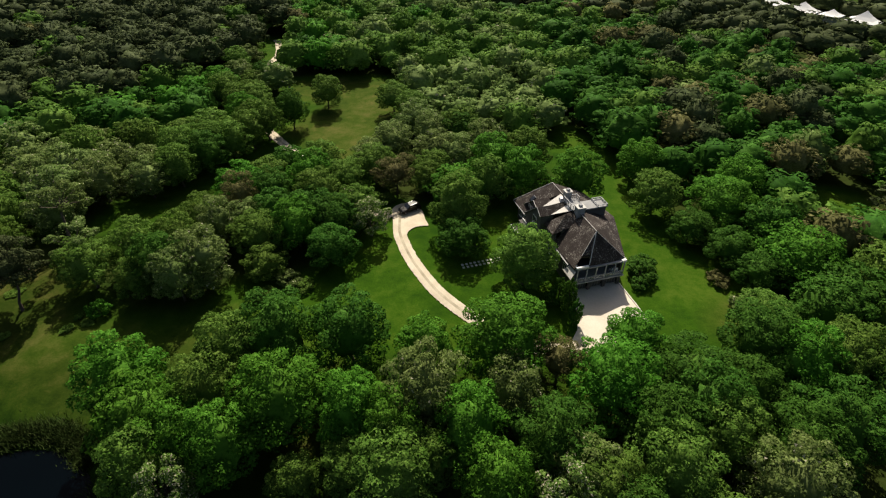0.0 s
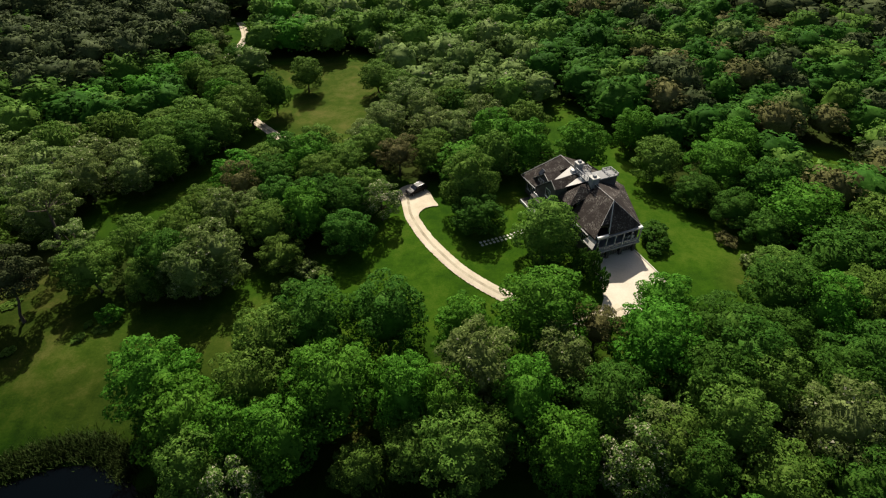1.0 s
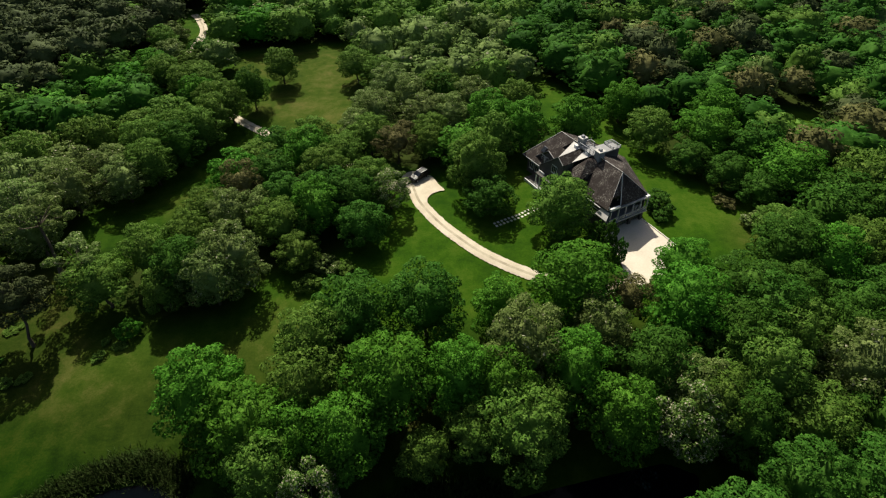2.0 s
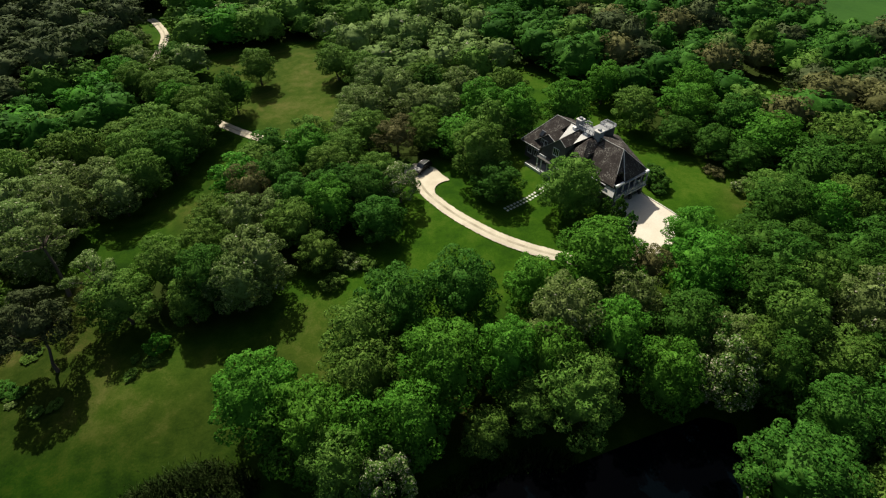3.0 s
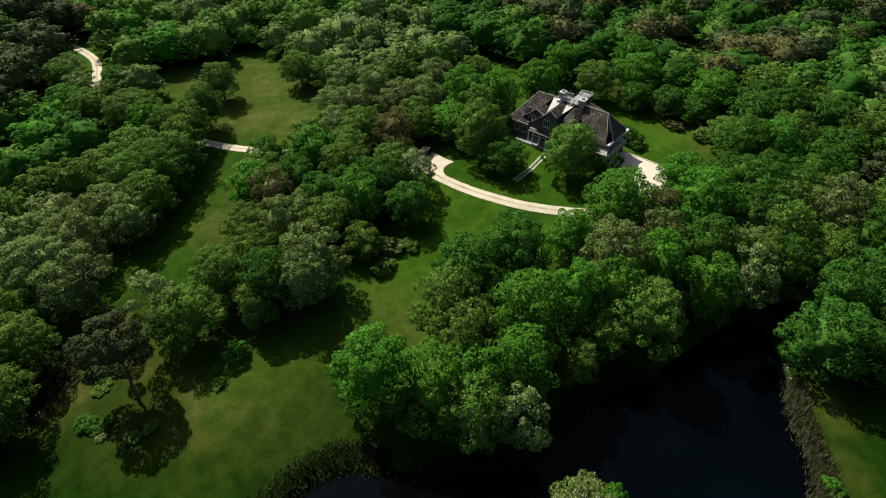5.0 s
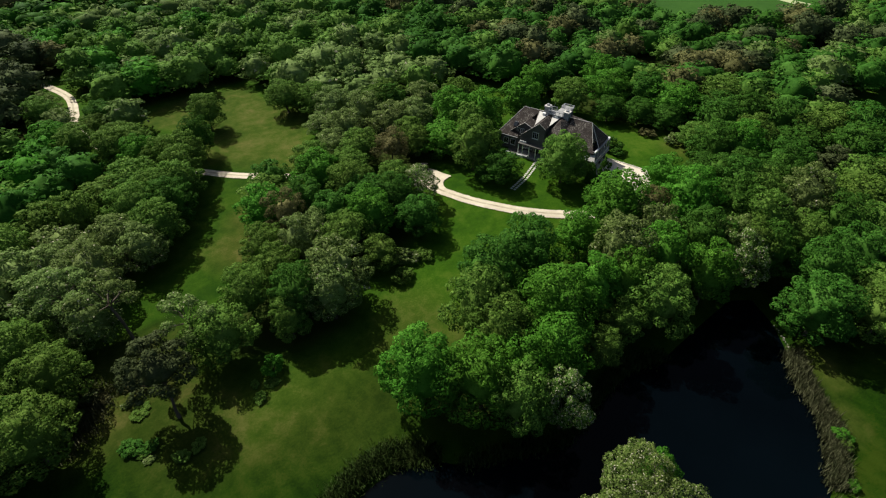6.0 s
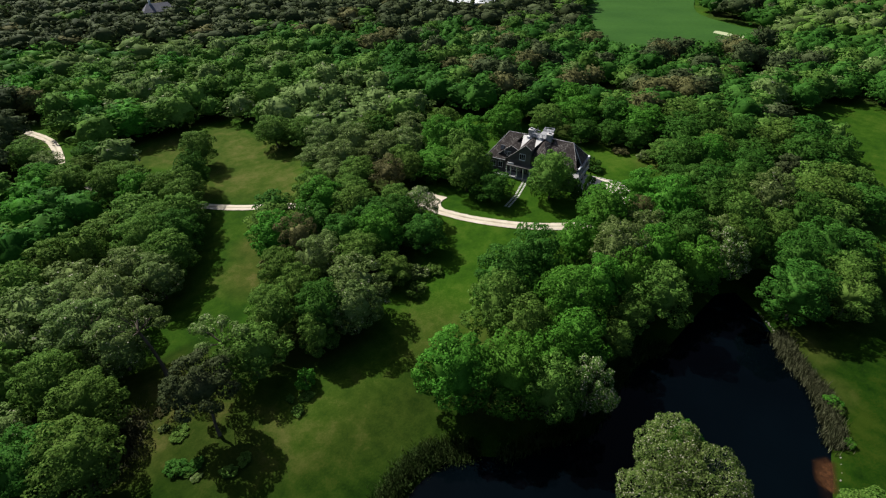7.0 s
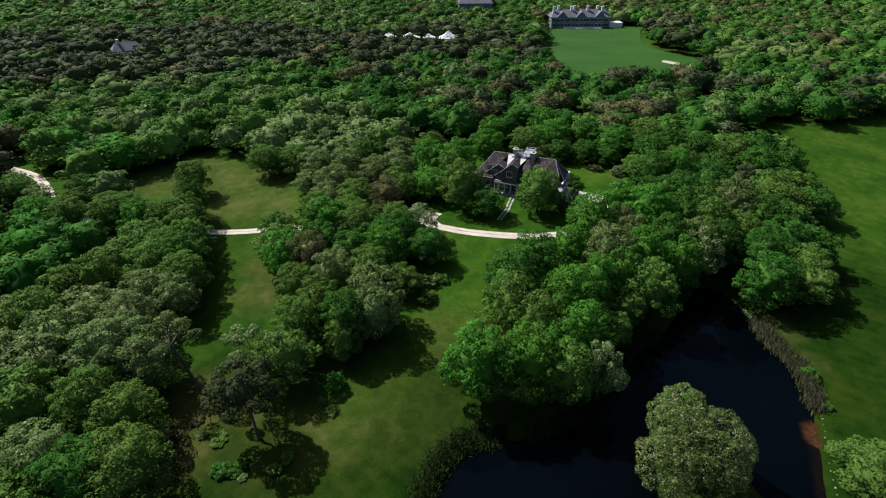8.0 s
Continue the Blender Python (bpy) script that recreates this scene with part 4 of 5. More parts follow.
def leaf_sprays(at, way, size, seed, wild=0.75, droop=0.0, dome=0.35):
    """Small pointed leaf sprays, a triangle each, and the rounded shading normals of the crown."""
    r = np.random.default_rng(seed)
    n = way + r.normal(size=at.shape) * wild * 0.6 + np.array([0, 0, 0.35])
    n /= np.linalg.norm(n, axis=1)[:, None]
    t = np.cross(n, r.normal(size=at.shape))
    if droop:
        t = t * (1 - droop) + np.array([0, 0, -1.0]) * droop
        t -= n * (t * n).sum(1)[:, None]
    t /= np.linalg.norm(t, axis=1)[:, None] + 1e-9
    b = np.cross(n, t)
    s = (size * r.uniform(.65, 1.35, len(at)))[:, None]
    wide = 0.62 if not droop else 0.36
    v = np.stack([at + t * s, at - t * s * .6 + b * s * wide, at - t * s * .6 - b * s * wide], 1)
    whole = at - np.array([0, 0, at[:, 2].min() * .5 + at[:, 2].max() * .5])
    whole /= np.linalg.norm(whole, axis=1)[:, None] + 1e-9
    soft = way * .80 + whole * dome + n * 0.60 + np.array([0, 0, 0.10])
    soft /= np.linalg.norm(soft, axis=1)[:, None]
    return v.reshape(-1, 3), np.repeat(soft, 3, axis=0)


def spray_mesh(name, v, soft, mats, which=None, faces=None):
    me = bpy.data.meshes.new(name)
    faces = np.arange(len(v)) if faces is None else faces.ravel()
    n = len(faces) // 3
    me.vertices.add(len(v))
    me.vertices.foreach_set("co", v.astype(np.float32).ravel())
    me.loops.add(3 * n)
    me.loops.foreach_set("vertex_index", faces.astype(np.int32))
    me.polygons.add(n)
    me.polygons.foreach_set("loop_start", np.arange(0, 3 * n, 3, dtype=np.int32))
    for one in mats:
        me.materials.append(one)
    if which is not None:
        me.polygons.foreach_set("material_index", which.astype(np.int32))
    me.polygons.foreach_set("use_smooth", np.ones(n, dtype=bool))
    me.update(calc_edges=True)
    if soft is not None:
        me.normals_split_custom_set_from_vertices(soft)
    return me


def tube(verts, faces, p, q, r0, r1, n=6):
    d = (Vector(q) - Vector(p)).to_track_quat("Z", "Y").to_matrix()
    base = len(verts)
    for at, r in ((p, r0), (q, r1)):
        for k in range(n):
            o = d @ Vector((math.cos(2 * math.pi * k / n) * r, math.sin(2 * math.pi * k / n) * r, 0))
            verts.append(tuple(Vector(at) + o))
    for k in range(n):
        faces.append((base + k, base + (k + 1) % n, base + n + (k + 1) % n, base + n + k))


def trunk_mesh(seed, cen, low, spread, thick=0.28):
    """A tapered, slightly bent trunk that forks into limbs towards the crown's lobes."""
    r = random.Random(seed)
    verts, faces = [], []
    p, w = Vector((0, 0, -0.6)), thick
    fork = low + 1.2
    for k in range(3):
        q = Vector((r.uniform(-.25, .25), r.uniform(-.25, .25), -0.6 + (fork + 0.6) * (k + 1) / 3))
        tube(verts, faces, p, q, w * (1.35 if k == 0 else 1), w * .86, 7)
        p, w = q, w * .86
    for c in cen[1:len(cen) // 7: max(1, len(cen) // 63)]:
        knee = p.lerp(Vector(c), .5) + Vector((r.uniform(-.4, .4), r.uniform(-.4, .4), r.uniform(-.2, .5)))
        tube(verts, faces, p, knee, w * .62, w * .36, 5)
        tube(verts, faces, knee, Vector(c), w * .36, w * .10, 4)
        tube(verts, faces, knee, knee.lerp(Vector(c), .7) + Vector((r.uniform(-1, 1), r.uniform(-1, 1), .8)), w * .22, w * .06, 4)
    return mesh_of("trunk", verts, faces, BARK, True)


R0, H0 = 5.0, 14.0
LABEL = {
    "green": "broad bright green oak with a lumpy crown", "dull": "broad dull green oak in the woods", "olive": "pale olive tree with greyish young leaves",
    "dark": "dense dark green round-crowned tree", "pine": "dark open-crowned pine with a leaning trunk", "blossom": "small tree covered in pale cream blossom",
    "willow": "broad silvery willow drooping over the pond", "brown": "bronze-leaved tree just coming into leaf", "round": "dense rounded dull green tree with a low oval crown", "sparse": "leaning thin-leaved tree with bare branches showing",
}
FORM = {  # crown foot, lobes, sprays, spray size, openness, inner mass
    "green": (1.3, 50, 7800, .21, 0.0, .88), "dull": (1.5, 46, 7600, .205, .0, .86), "olive": (1.6, 46, 7600, .20, .0, .82), "dark": (1.2, 48, 7800, .205, 0.0, .88),
    "sparse": (7.5, 12, 3600, .20, .2, 0), "pine": (4.6, 26, 7500, .20, .0, .60), "blossom": (2.6, 40, 9000, .20, .0, 0), "brown": (3.0, 32, 7000, .17, .1, .72), "round": (.7, 64, 9000, .20, .0, .98),
}
TEMPLATE, FARTHER = {}, {}
seed = 100
for kind, count in (("green", 6), ("dull", 6), ("olive", 4), ("dark", 4), ("pine", 2), ("blossom", 2), ("brown", 2), ("sparse", 2), ("round", 3)):
    low, lobes, leaves, size, gaps, core = FORM[kind]
    leafy = [LEAF[{"sparse": "olive", "round": "dull"}.get(kind, kind)]]
    for k in range(count):
        seed += 7
        even = .9 if kind == "round" else .45 if kind in ("green", "dark") else .2
        cloud = crown_cloud(seed, R0, low, H0, lobes, leaves, gaps, .66, even)
        trunk = trunk_mesh(seed, cloud[2], low, R0, 0.30 if kind != "pine" else 0.24)
        TEMPLATE.setdefault(kind, []).append((crown_mesh(cloud, seed, low, leaves, size, leafy, core, even), trunk))
        FARTHER.setdefault(kind, []).append((crown_mesh(cloud, seed, low, 3300, .31, leafy, core, even), trunk))


def tree(x, y, top, r, kind, variant, turn, lean=0.0, group="", stock=TEMPLATE):
    """One tree from a template, at its own height and spread."""
    crown, trunk = stock[kind][variant % len(stock[kind])]
    z = gz(x, y)
    t = empty("tree" if kind not in ("pine", "willow") else kind + "_tree", pose(x, y, z, lean, 0, turn) @ Matrix.Diagonal((r / R0, r / R0, (top - z) / H0, 1)), LABEL[kind], "tree", group)
    for name, data in (("trunk", trunk), ("crown", crown)):
        o = new(name, data)
        o.parent = t
    return t


SHORE = [(-46.6, 48.6, 11.3, 5.3), (-40.3, 42.2, 10.8, 5.5), (-28.6, 38.8, 10.8, 4.6), (-22.8, 45, 12.9, 5.8), (-31.7, 52.6, 12.2, 4.7), (-33, 46.4, 11, 4.8), (-14.9, 57.6, 12, 5.3), (-26, 56, 13.5, 5.6), (-3.3, 55.6, 9, 4.1), (-2.8, 46.6, 12.8, 5.1), (-7, 41.2, 10.8, 4.2), (3.4, 41.6, 11.2, 4.6),
    (-6.1, 35.8, 9.2, 5), (-33.2, 32.6, 8, 3.2), (-35, 39.6, 9.4, 4.2), (-38.2, 36.4, 9.4, 3.9), (-2, 38.5, 6.5, 3.8), (-12, 37.5, 4.5, 3.4), (-19, 36.5, 3.6, 3), (-12.6, 44.2, 10.6, 4.3)]
SHORE_KIND = "green green green green dull dull dark dark green olive green green dull blossom green dull dull dull dull green".split()
EAST = [(9, 56.4, 12.6, 6.4), (24, 48.8, 12, 5.6), (14.6, 40, 10.6, 5), (6.5, 34.2, 10.2, 4.3), (19.2, 33.4, 9.7, 4.5), (22, 30.2, 9, 4.2), (14.3, 18, 8.6, 5.4), (29.9, 58.6, 8.2, 4.2), (49, 57, 11.3, 5.6), (35.7, 50, 10, 5.6), (28.5, 36, 11.4, 5.2), (14.8, 32.4, 8.6, 4),
    (42, 47.5, 10, 4.8), (52, 43, 11, 5.6), (46, 40, 10.2, 5), (40, 26, 10.5, 5), (31.5, 29, 8, 4.8), (37, 40.4, 10.2, 4.4), (29, 41.5, 11.3, 5), (18, 35.5, 9, 4.2), (9.8, 48, 9.2, 4.3), (17.2, 53.6, 7.4, 3.8), (23.6, 21.8, 10, 4.6), (-22.5, -5.5, 2.5, 5),
    (53.2, 64.2, 7, 4.2), (36, 45, 11.6, 4.8), (52.5, 52.7, 12, 5), (59.6, 54.2, 11, 5), (41, 33.4, 12.8, 5), (-30.8, 18.4, 4.6, 2.3)]
EAST_KIND = "green green dark green dull dark dark green dark dark dull blossom dark dark dark dark dull dull dark olive olive brown dark dull dull dark green dull olive green".split()
HOUSEWARD = [(14.2, 75.2, 12.6, 5), (2.2, 92.6, 13.4, 5.2), (-4.5, 107.5, 7.5, 3.6), (29, 104, 13, 5.1), (46, 114.5, 10.4, 4.7), (17, 106, 12.4, 5), (45.6, 100.2, 9.5, 5), (66, 105.5, 10.8, 5.2), (58.5, 96.6, 10.2, 6.2), (65.5, 79, 10, 7.2), (50, 89.7, 6.4, 3.8), (55, 83, 6.5, 4),
    (-2.5, 121, 8.8, 5.2), (-8.7, 142.5, 8, 5.2), (-12, 107.6, 8.8, 4.3), (10.2, 111.2, 12.8, 5.3), (-3.5, 112.5, 8, 4.4), (2.6, 117.4, 9.8, 4.8), (3, 84.6, 7.4, 4.5), (9, 123, 10.6, 5), (20, 120, 10.8, 5), (58, 76, 6, 4)]
HOUSEWARD_KIND = "round dull dull green green green dull green green green dark dark olive olive brown green dull olive dark olive dull dark".split()
WEST = [(-15.8, 90.6, 7.4, 3.8), (-30.5, 88, 9.3, 4.7), (-28, 99, 10.2, 4.9), (-45.4, 76.4, 9.7, 5), (-53.4, 75.4, 9.4, 4.3), (-46.6, 149, 8.4, 4.1), (-39, 163.5, 7.4, 4.6), (-17, 157.6, 7.8, 5.1), (-67, 75.6, 7.6, 4.7), (-80, 105.6, 8.6, 5), (-86.4, 100.4, 8.8, 5), (-92.6, 90.6, 9, 4.6),
    (-90, 83.8, 7.4, 4.6), (-68.6, 122, 8.7, 5), (-60, 158, 6.2, 5), (-53, 84, 8, 4), (-59.9, 81.4, 8.4, 4.2), (-48.6, 72, 8.8, 4), (-22.5, 82.2, 6.8, 4.2), (-38, 85.5, 7.6, 4.6), (-51.8, 93.2, 6.6, 4), (-46.5, 88.6, 9.2, 4), (-41.8, 91.2, 6.8, 4), (-93.4, 73, 9.6, 5.2),
    (-98.4, 77.2, 8.2, 5)]
WEST_KIND = "blossom green dull olive dark dark dull dull dull olive olive dull dull dull dull dull dull olive dark dull dull olive olive dull dark".split()
NORTHWEST = [(-74, 114, 7, 4.6), (-63, 128, 7, 4.6), (-39.3, 101, 9, 4.6), (-30.5, 114, 9.6, 5), (-20, 122.5, 5.6, 4.4), (-23, 91, 8.3, 4.6), (-28.5, 93.5, 8.6, 4.6), (-44.6, 97.2, 9.9, 3.9), (-36.5, 93.2, 7.8, 4.4), (-34.5, 78.5, 4.2, 3.6), (-56.4, 72.6, 6, 3.2), (-24, 107.4, 7.6, 4.4),
    (-31.4, 108.2, 9.7, 5.2), (-14.4, 126, 8.4, 4.7), (-17.5, 113.5, 8.6, 4.6), (-11, 150, 7.5, 4.6), (-4.5, 132, 9, 5), (-82.5, 92.5, 8, 4.4), (-101, 85, 7, 4.8), (-19.6, 95.6, 8, 4), (-15.6, 137, 3.6, 4.2), (-69, 113.8, 6, 4), (-57.4, 128.8, 7.6, 4.8), (-61.6, 121, 8, 4.8),
    (-54.6, 135.2, 8, 4.6), (-65.8, 113.6, 7.6, 4.6), (-70.6, 107.8, 7, 4.4)]
NORTHWEST_KIND = "olive dull dark dull olive dark dark brown dark dull dull dull green olive dull dull olive olive olive dull olive dull dull dark dull dull olive".split()
TRACKSIDE = [(-52, 141, 8.4, 4.6), (-56.5, 144.5, 7, 4.2), (-61, 149, 7, 4.4), (-65.5, 157, 7, 4.5), (-72, 166, 7, 4.6), (-77, 174, 6, 4.6), (-63.5, 181, 6, 4.2), (-66.6, 177, 4, 3.9), (-73.6, 184.5, 4.6, 4.2), (-62.5, 163.5, 5.8, 4), (-76.8, 191.5, 7, 4.4), (-75.6, 199.5, 5.5, 4)]
TRACKSIDE_KIND = "dull dull green dull dull green dark dull olive dull dull olive".split()
placed = []
rng = random.Random(21)
for stand, kinds, group in ((SHORE, SHORE_KIND, "trees by the pond"), (EAST, EAST_KIND, "trees between pond and forecourt"), (HOUSEWARD, HOUSEWARD_KIND, "trees round the house"), (WEST, WEST_KIND, "trees west of the lawn"), (NORTHWEST, NORTHWEST_KIND, "trees along the meadow"), (TRACKSIDE, TRACKSIDE_KIND, "trees along the track")):
    for (x, y, top, r), kind in zip(stand, kinds):
        tree(x, y, top + .5, r * 1.12, kind, rng.randrange(9), rng.uniform(0, 360), 0, group)
        placed.append((x, y, r))

for x, y, top, r, kind, lean, turn in ((-78.3, 86.4, 11.5, 5.6, "sparse", -24, 8), (-77.0, 69.0, 11.6, 5.6, "pine", -14, -6), (-84, 97, 9.5, 5.0, "sparse", -8, 60), (-70, 79.5, 8.5, 4.6, "sparse", 0, 30)):
    tree(x, y, top, r, kind, 0, turn, lean)
    placed.append((x, y + 3, r))

# the willow over the pond: two uneven masses of fine drooping strands
clouds = []
for k, (dx, dy, r, top, n) in enumerate(((2.4, 4.2, 4.4, 12.8, 15000), (1.4, -1.2, 5.6, 10.8, 21000), (-3.6, 3.2, 4.4, 7.6, 11000))):
    at, way, cen, rad = crown_cloud(900 + k, r, 0.2, top, 95, n, 0.0, 1.0, .5)
    clouds.append((at + np.array([dx, dy, 0]), way, cen + np.array([dx, dy, 0])))
at, way, cen = (np.concatenate([c[k] for c in clouds]) for k in range(3))
droop = spray_mesh("crown", *leaf_sprays(at, way, .17, 901, 1.3, 0.35), [LEAF["willow"]])
t = empty("willow_tree", pose(-37.6, 14.6, gz(-37.6, 14.6)), LABEL["willow"], "tree")
for name, data in (("trunk", trunk_mesh(902, cen, 3.0, 8, 0.55)), ("crown", droop)):
    new(name, data).parent = t
placed.append((-37.6, 14.6, 8))

# shrubs and small conifers
at, way, cen, rad = crown_cloud(700, 1.0, .1, 2.0, 30, 2300, 0.0, .8)
bush_mesh = {k: spray_mesh("foliage", *leaf_sprays(at, way, .085, 701), [LEAF[k]]) for k in ("green", "dark", "dull", "olive", "brown")}


stem_verts, stem_faces = [], []
tube(stem_verts, stem_faces, (0, 0, -.3), (0, 0, 1.2), .09, .05, 6)
STEM = mesh_of("stem", stem_verts, stem_faces, BARK, True)


def shrub(x, y, r, h, kind, label):
    e = empty("shrub", pose(x, y, gz(x, y), 0, 0, (x * 37) % 360) @ Matrix.Diagonal((r, r, h / 2, 1)), label, "shrub")
    new("stem", STEM).parent = e
    new("foliage", bush_mesh[kind]).parent = e


for x, y, r, h, kind in ((37.2, 78.4, 3.0, 3.2, "dark"), (38.6, 81.5, 2.2, 2.4, "dark"), (36.2, 75.6, 1.8, 1.8, "dark")):
    shrub(x, y, r, h, kind, "rounded clipped dark green shrub beside the house")
for x, y, r, h in ((21.4, 68.6, 1.6, 7.6), (20.4, 71.6, 1.6, 5.2), (22.2, 65.6, 1.3, 6.0), (19.0, 70.0, 1.6, 4.0)):
    shrub(x, y, r, h, "dark", "tall dark evergreen shrub beside the garage forecourt")
for x, y, r, h, kind in ((-62.2, 68, 1.8, 3.4, "green"), (-83.9, 67.7, 1.7, 1.0, "dark"), (-81.8, 66.4, 1.2, .8, "dark"), (6.8, 63.6, 1.2, 1.6, "dark"), (26.5, 59.2, 1.4, 1.6, "dull"),
                         (51.5, 77, 2.2, 1.8, "brown"), (53.5, 70, 2.6, 2.6, "olive"), (57, 66, 2.8, 3, "dull"), (-2.2, 5.6, 1.3, 1.6, "green"), (-3.4, 4.6, 1.0, 1.1, "dull"), (-8.8, 1.6, .9, 1.0, "green"), (-46.6, 106, 2.4, 2.2, "dull"), (-50, 101, 2.6, 2.6, "brown"), (-40, 112, 2.4, 2.6, "olive"),
                         (-33.5, 72.5, 2.2, 2.0, "dull"), (-30, 76.5, 2.6, 2.4, "olive"), (-26.5, 74.8, 1.8, 1.6, "dull"), (-1.5, 103, 1.8, 1.8, "dark"), (-14.5, 104, 2.2, 2.2, "dull"), (-17.6, 95.5, 1.6, 1.8, "olive")):
    shrub(x, y, r, h, kind, {"green": "leafy bright green shrub on the lawn", "dull": "low dull green shrub in rough grass", "olive": "pale olive scrub bush in grass", "brown": "brownish scrub bush in rough grass", "dark": "dark green shrub beside the drive"}[kind])

# low scrub in the rough grass at the lawn's west end
r = random.Random(5)
SCRUB = [(-94, 76), (-86, 60), (-72, 56), (-56, 62), (-60, 70), (-78, 76), (-84, 84)]
n = 0
while n < 13:
    x, y = r.uniform(-95, -55), r.uniform(55, 85)
    if inside(SCRUB, np.array([x]), np.array([y]))[0]:
        n += 1
        shrub(x, y, r.uniform(.6, 1.6), r.uniform(.35, .9), r.choice(["dull", "olive", "brown", "dull"]), "low dry scrub bush in the rough grass")

# the woods that fill the rest
PINES = [[(-260, 330), (-135, 340), (-84, 268), (-66, 230), (-67, 195), (-80, 181), (-92, 174), (-98, 164), (-150, 130), (-260, 150)],
         [(-60, 340), (18, 272), (44, 279), (102, 243), (126, 202), (161, 171), (225, 200), (217, 278), (160, 307), (117, 402), (-12, 482), (-80, 420)]]
DARKWOOD = [(232, 132), (262, 158), (312, 174), (345, 165), (300, 118), (262, 98), (246, 106)]
KINDS = ["green", "dull", "olive", "dark", "pine", "brown"]


def wood_kind(x, y, r):
    if inside(DARKWOOD, np.array([x]), np.array([y]))[0]:
        return "dark" if r.random() < .45 else "pine"
    if any(inside(p, np.array([x]), np.array([y]))[0] for p in PINES):
        return "pine" if r.random() < .84 else ("brown" if r.random() < .3 else "dull")
    # beyond 265 m mostly dull and dark kinds, haze put into the leaf colour
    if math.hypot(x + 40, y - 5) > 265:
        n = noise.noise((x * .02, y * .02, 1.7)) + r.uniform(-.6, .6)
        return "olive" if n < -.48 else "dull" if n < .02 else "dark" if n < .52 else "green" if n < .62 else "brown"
    n = noise.noise((x * .022, y * .022, 3.1)) + r.uniform(-.45, .45)
    if x < -68 and 60 < y < 135:
        n -= .25
    # east woods mostly dark kinds: cloud shade and vignette put into leaf colour
    if x > 30:
        return r.choice(["dark", "dark", "dull", "dark", "pine" if x > 60 else "dark", "brown" if x > 60 and y > 70 else "dull", "olive" if n < -.2 else "dark"])
    return "olive" if n < -.16 else "dull" if n < .34 else "green" if n < .44 else "dark" if n < .84 else "brown"


def scatter(step, near, far, seed, grow):
    """Tree places in the woods, on a jittered grid, between two ranges from the lawn's south end."""
    r = random.Random(seed)
    out = []
    n = int(far / step) + 1
    xs, ys = [], []
    for i in range(-n, n):
        for j in range(-n, n):
            x = -40 + (i + (.5 if j % 2 else 0) + r.uniform(-.33, .33)) * step
            y = 5 + (j + r.uniform(-.33, .33)) * step
            d = math.hypot(x + 40, y - 5)
            if near <= d < far and y > -30 and x > -1.0 * y - 95:
                xs.append(x)
                ys.append(y)
    x, y = np.array(xs), np.array(ys)
    rad = np.array([r.uniform(.82, 1.2) * step * .62 for _ in x])
    ok = np.min([signed(p, x, y) for p in CLEARINGS], axis=0) > rad * .32
    ok &= line_distance(WEST_DRIVE, x, y) > np.where(y > 186, 4.8, 3.4)
    ok &= line_distance(HOUSE_DRIVE, x, y) > 5
    ok &= signed(TURNING, x, y) > 4
    for px, py, pr in placed:
        ok &= np.hypot(x - px, y - py) > (pr + rad) * .74
    for bx, by, br in ((311, 223, 30), (29, 384, 15), (24, 368, 13), (155, 268, 9), (164, 259, 9), (173, 251, 9), (180, 243, 9), (162, 285, 10), (170, 274, 11), (179, 265, 9), (187, 254, 11), (157, 276, 6), (166, 264, 6), (310, 328, 20)):
        ok &= np.hypot(x - bx, y - by) > br
    z = ground_z(x[ok], y[ok])
    for a, b, c, q in zip(x[ok], y[ok], rad[ok], z):
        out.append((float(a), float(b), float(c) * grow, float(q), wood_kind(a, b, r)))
    return out


NEAR_RANGE = 138
count = 0
for x, y, r, z, kind in scatter(8.2, 0, NEAR_RANGE, 31, 1.10):
    if count < 185:
        tree(x, y, z + rng.uniform(9.0, 13.6), r, kind, rng.randrange(9), rng.uniform(0, 360), 0, "trees of the wood", FARTHER if math.hypot(x + 40, y - 5) > 76 else TEMPLATE)
        count += 1


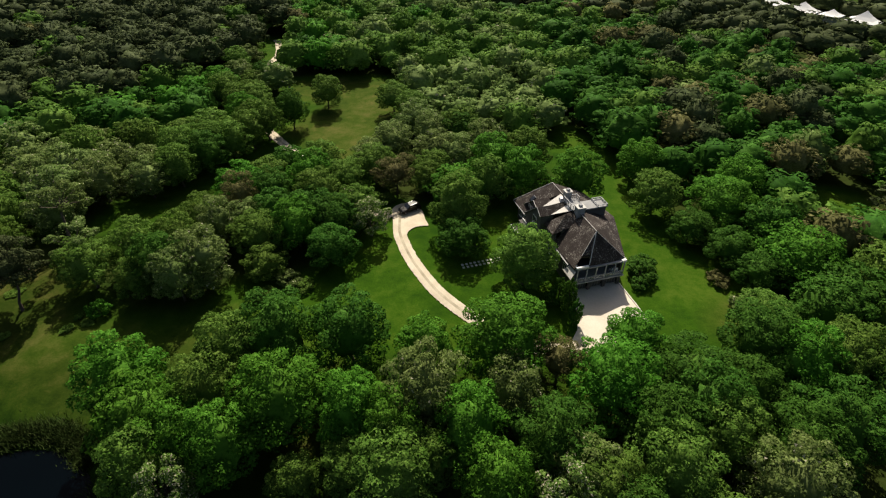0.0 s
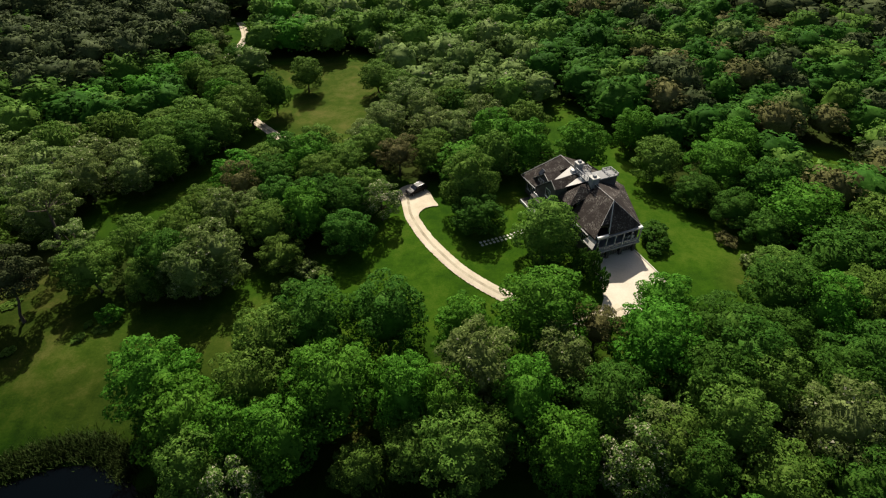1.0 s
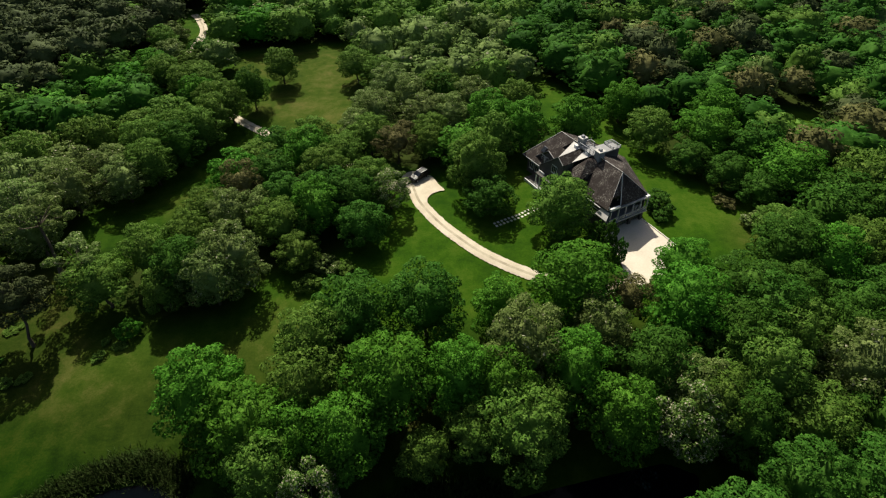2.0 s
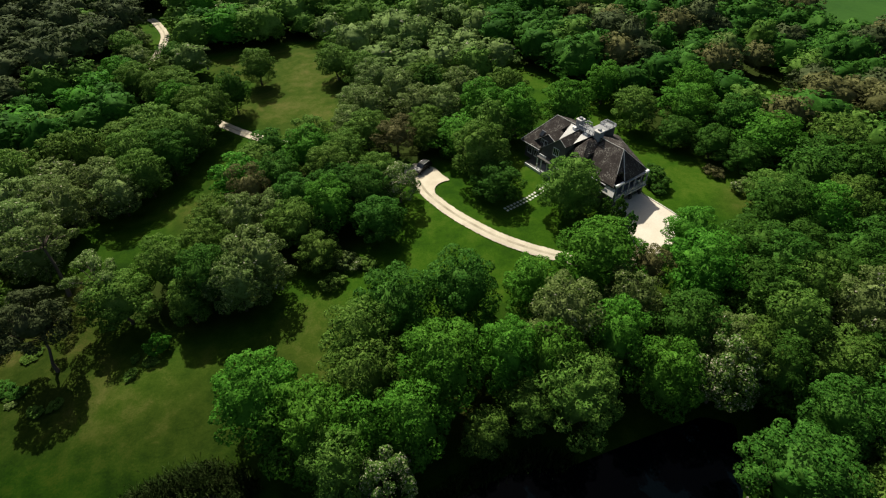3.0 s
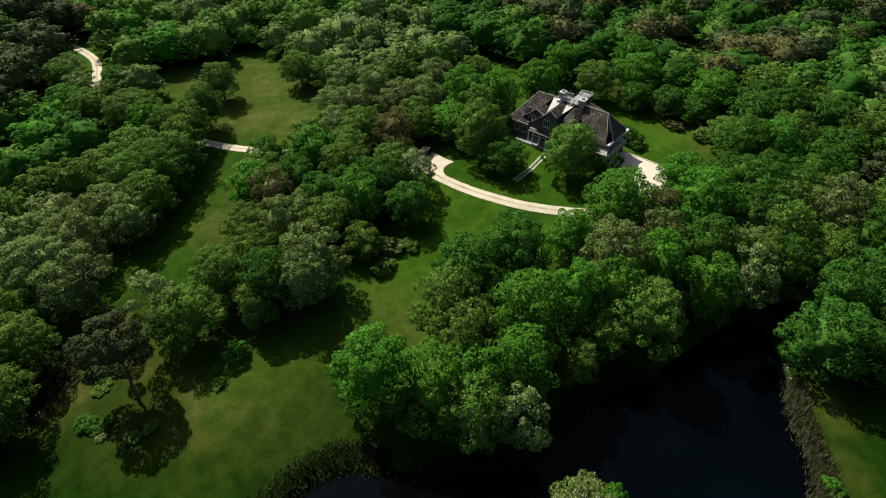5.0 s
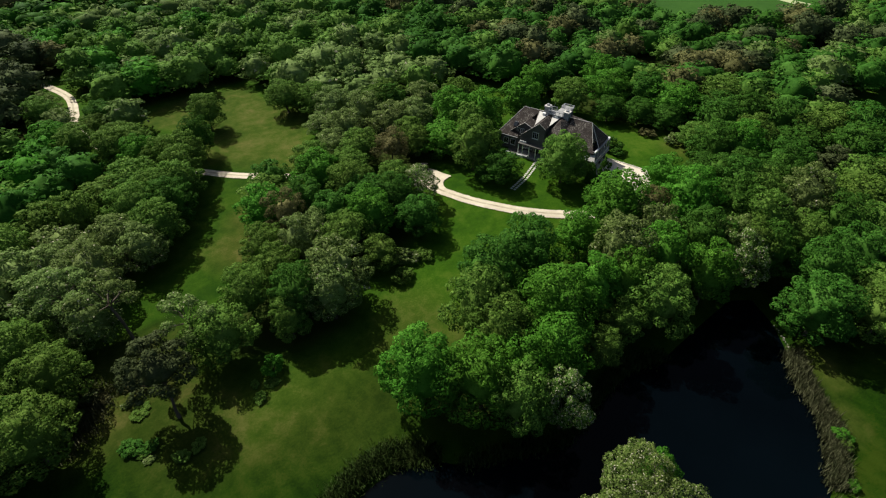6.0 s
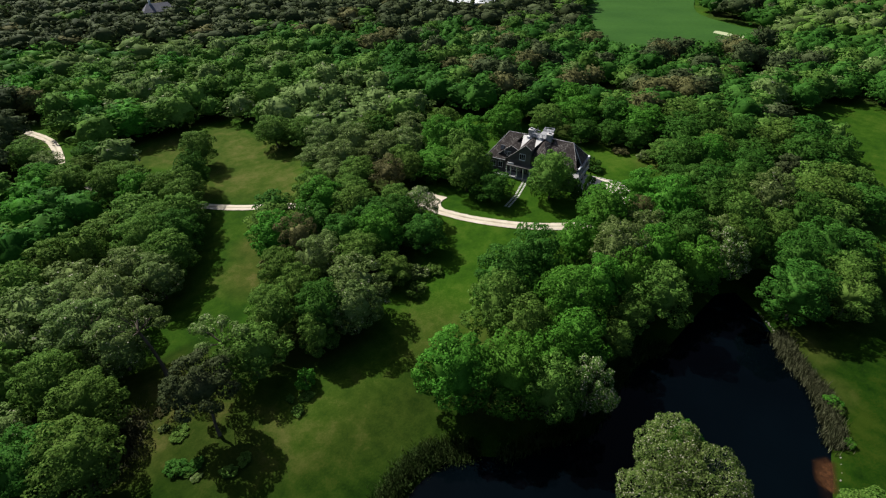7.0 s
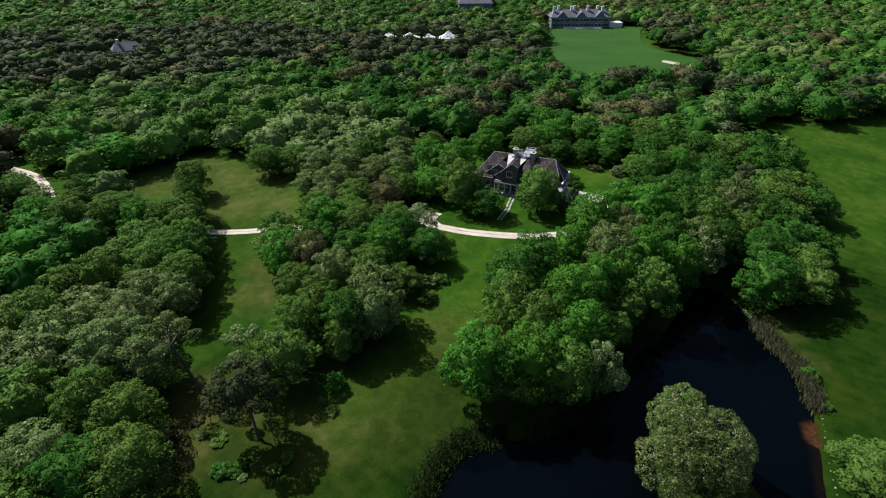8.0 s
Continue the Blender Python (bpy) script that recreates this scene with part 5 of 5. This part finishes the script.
def joined_wood(name, places, sprays, size, label, tall, lobes, level):
    """Trees past the near ones, as one sheet of leafy crowns."""
    clouds = {}
    for kind in KINDS:
        low = FORM[kind][0]
        clouds[kind] = []
        for k in range(6):
            at, way, cen, rad = crown_cloud(400 + k * 13 + KINDS.index(kind), R0, low, H0, lobes, sprays)
            v, n = leaf_sprays(at, way, size, 500 + k, .4, 0, 1.1)
            cv, cn, cf = crown_core(k + 7 * KINDS.index(kind), low, level, 1.02)
            clouds[kind].append((np.concatenate([cv, v]), np.concatenate([cn, n]), np.concatenate([cf, np.arange(len(v)).reshape(-1, 3) + len(cv)])))
    r = random.Random(77)
    all_v, all_n, all_m, all_f = [], [], [], []
    base = 0
    for x, y, rad, z, kind in places:
        v, w, f = clouds[kind][r.randrange(6)]
        a, s, h = r.uniform(0, 6.283), rad / R0 * r.uniform(.85, 1.12), r.uniform(*tall) * (1.12 if kind == "pine" else 1) / H0
        ca, sa = math.cos(a), math.sin(a)
        all_v.append(np.stack([(v[:, 0] * ca - v[:, 1] * sa) * s + x, (v[:, 0] * sa + v[:, 1] * ca) * s + y, v[:, 2] * h + z], 1))
        all_n.append(np.stack([w[:, 0] * ca - w[:, 1] * sa, w[:, 0] * sa + w[:, 1] * ca, w[:, 2]], 1))
        all_f.append(f + base)
        all_m.append(np.full(len(f), KINDS.index(kind)))
        base += len(v)
    me = spray_mesh(name, np.concatenate(all_v), np.concatenate(all_n), [LEAF[k] for k in KINDS], np.concatenate(all_m), np.concatenate(all_f))
    return tagged(new(name, me), label, "woods", kind="stuff")


joined_wood("woodland", scatter(9.4, NEAR_RANGE, 265, 41, 1.20), 620, .49, "mixed green woodland of round-crowned trees", (8.5, 14), 26, 3)
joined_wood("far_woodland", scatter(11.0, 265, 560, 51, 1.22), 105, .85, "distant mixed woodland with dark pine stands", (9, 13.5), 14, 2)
joined_wood("farthest_woodland", scatter(13.0, 560, 900, 61, 1.20), 16, 2.2, "woodland reaching the horizon, haze put into its duller leaf kinds", (9, 14), 8, 1)


# reeds round the pond
def reed_bed(name, line, width, count, height, kind, seed, label):
    r = np.random.default_rng(seed)
    pts = smooth_line(line, 6)
    k = r.integers(0, len(pts) - 1, count)
    f = r.random(count)[:, None]
    at = pts[k] * (1 - f) + pts[k + 1] * f + r.normal(size=(count, 2)) * width / 2.6
    z = np.maximum(ground_z(at[:, 0], at[:, 1]), POND_Z - .1)
    h = height * r.uniform(.6, 1.2, count)
    p = np.stack([at[:, 0], at[:, 1], z], 1)
    a = r.uniform(0, 6.283, count)
    w = np.stack([np.cos(a), np.sin(a), 0 * a], 1) * .05
    tip = p + np.stack([r.normal(size=count) * .25, r.normal(size=count) * .25, h], 1)
    v = np.stack([p - w * 1.4, p + w * 1.4, tip], 1).reshape(-1, 3)
    soft = np.repeat(np.stack([r.normal(size=count) * .4, r.normal(size=count) * .4, np.ones(count)], 1), 3, axis=0)
    tagged(new(name, spray_mesh(name, v, soft / np.linalg.norm(soft, axis=1)[:, None], [LEAF[kind]])), label, "reeds", kind="stuff")


reed_bed("reeds", [(-69, 42.2), (-61, 45), (-55, 44.6), (-50.5, 41)], 2.2, 12000, 0.75, "reed", 1, "dense green reeds along the pond edge")
reed_bed("reeds", [(-48, 37.5), (-40, 34), (-33, 31), (-23, 32.8), (-15.5, 33.2), (-8.5, 31)], 1.7, 5000, 1.2, "reed", 2, "reeds under the trees on the pond shore")
reed_bed("reeds", [(9, 17.4), (4.6, 14), (-.2, 8.2), (-4.5, 5.4), (-10, 2.9)], 1.7, 11000, 1.4, "dry", 3, "tall grey-green dry reeds on the pond bank")
reed_bed("tall_grass", [(-92, 74), (-88, 77), (-86, 82)], 4, 2500, .7, "dry", 4, "dry tan tall grass at the wood's edge")

# edging stones on the bank
bank = empty("bank_stones", pose(10, 18, gz(10, 18)), "row of rough pale stones edging the pond bank", "stones")
boulder = mesh_of("stone", [(-.4, -.3, -.2), (.42, -.34, -.2), (.4, .3, -.2), (-.44, .33, -.2), (-.28, -.2, .2), (.3, -.16, .24), (.24, .22, .18), (-.3, .24, .22)], [(4, 5, 6, 7), (0, 1, 5, 4), (1, 2, 6, 5), (2, 3, 7, 6), (3, 0, 4, 7)], STONE)
rng = random.Random(8)
for k, (x, y) in enumerate(list(smooth_line([(13.6, 22.3), (10.6, 18.9), (6.6, 16.2), (4.6, 14.6)], 8)) + list(smooth_line([(-11.6, 1.9), (-17.6, .2), (-24, -1.6), (-29, -3)], 4))):
    o = new("stone", boulder)
    o.parent = bank
    o.matrix_parent_inverse = bank.matrix_world.inverted()
    o.matrix_basis = pose(x + rng.uniform(-.2, .2), y + rng.uniform(-.2, .2), gz(x, y) + .1, 0, 0, rng.uniform(0, 360)) @ Matrix.Diagonal((rng.uniform(.18, .42),) * 3 + (1,))
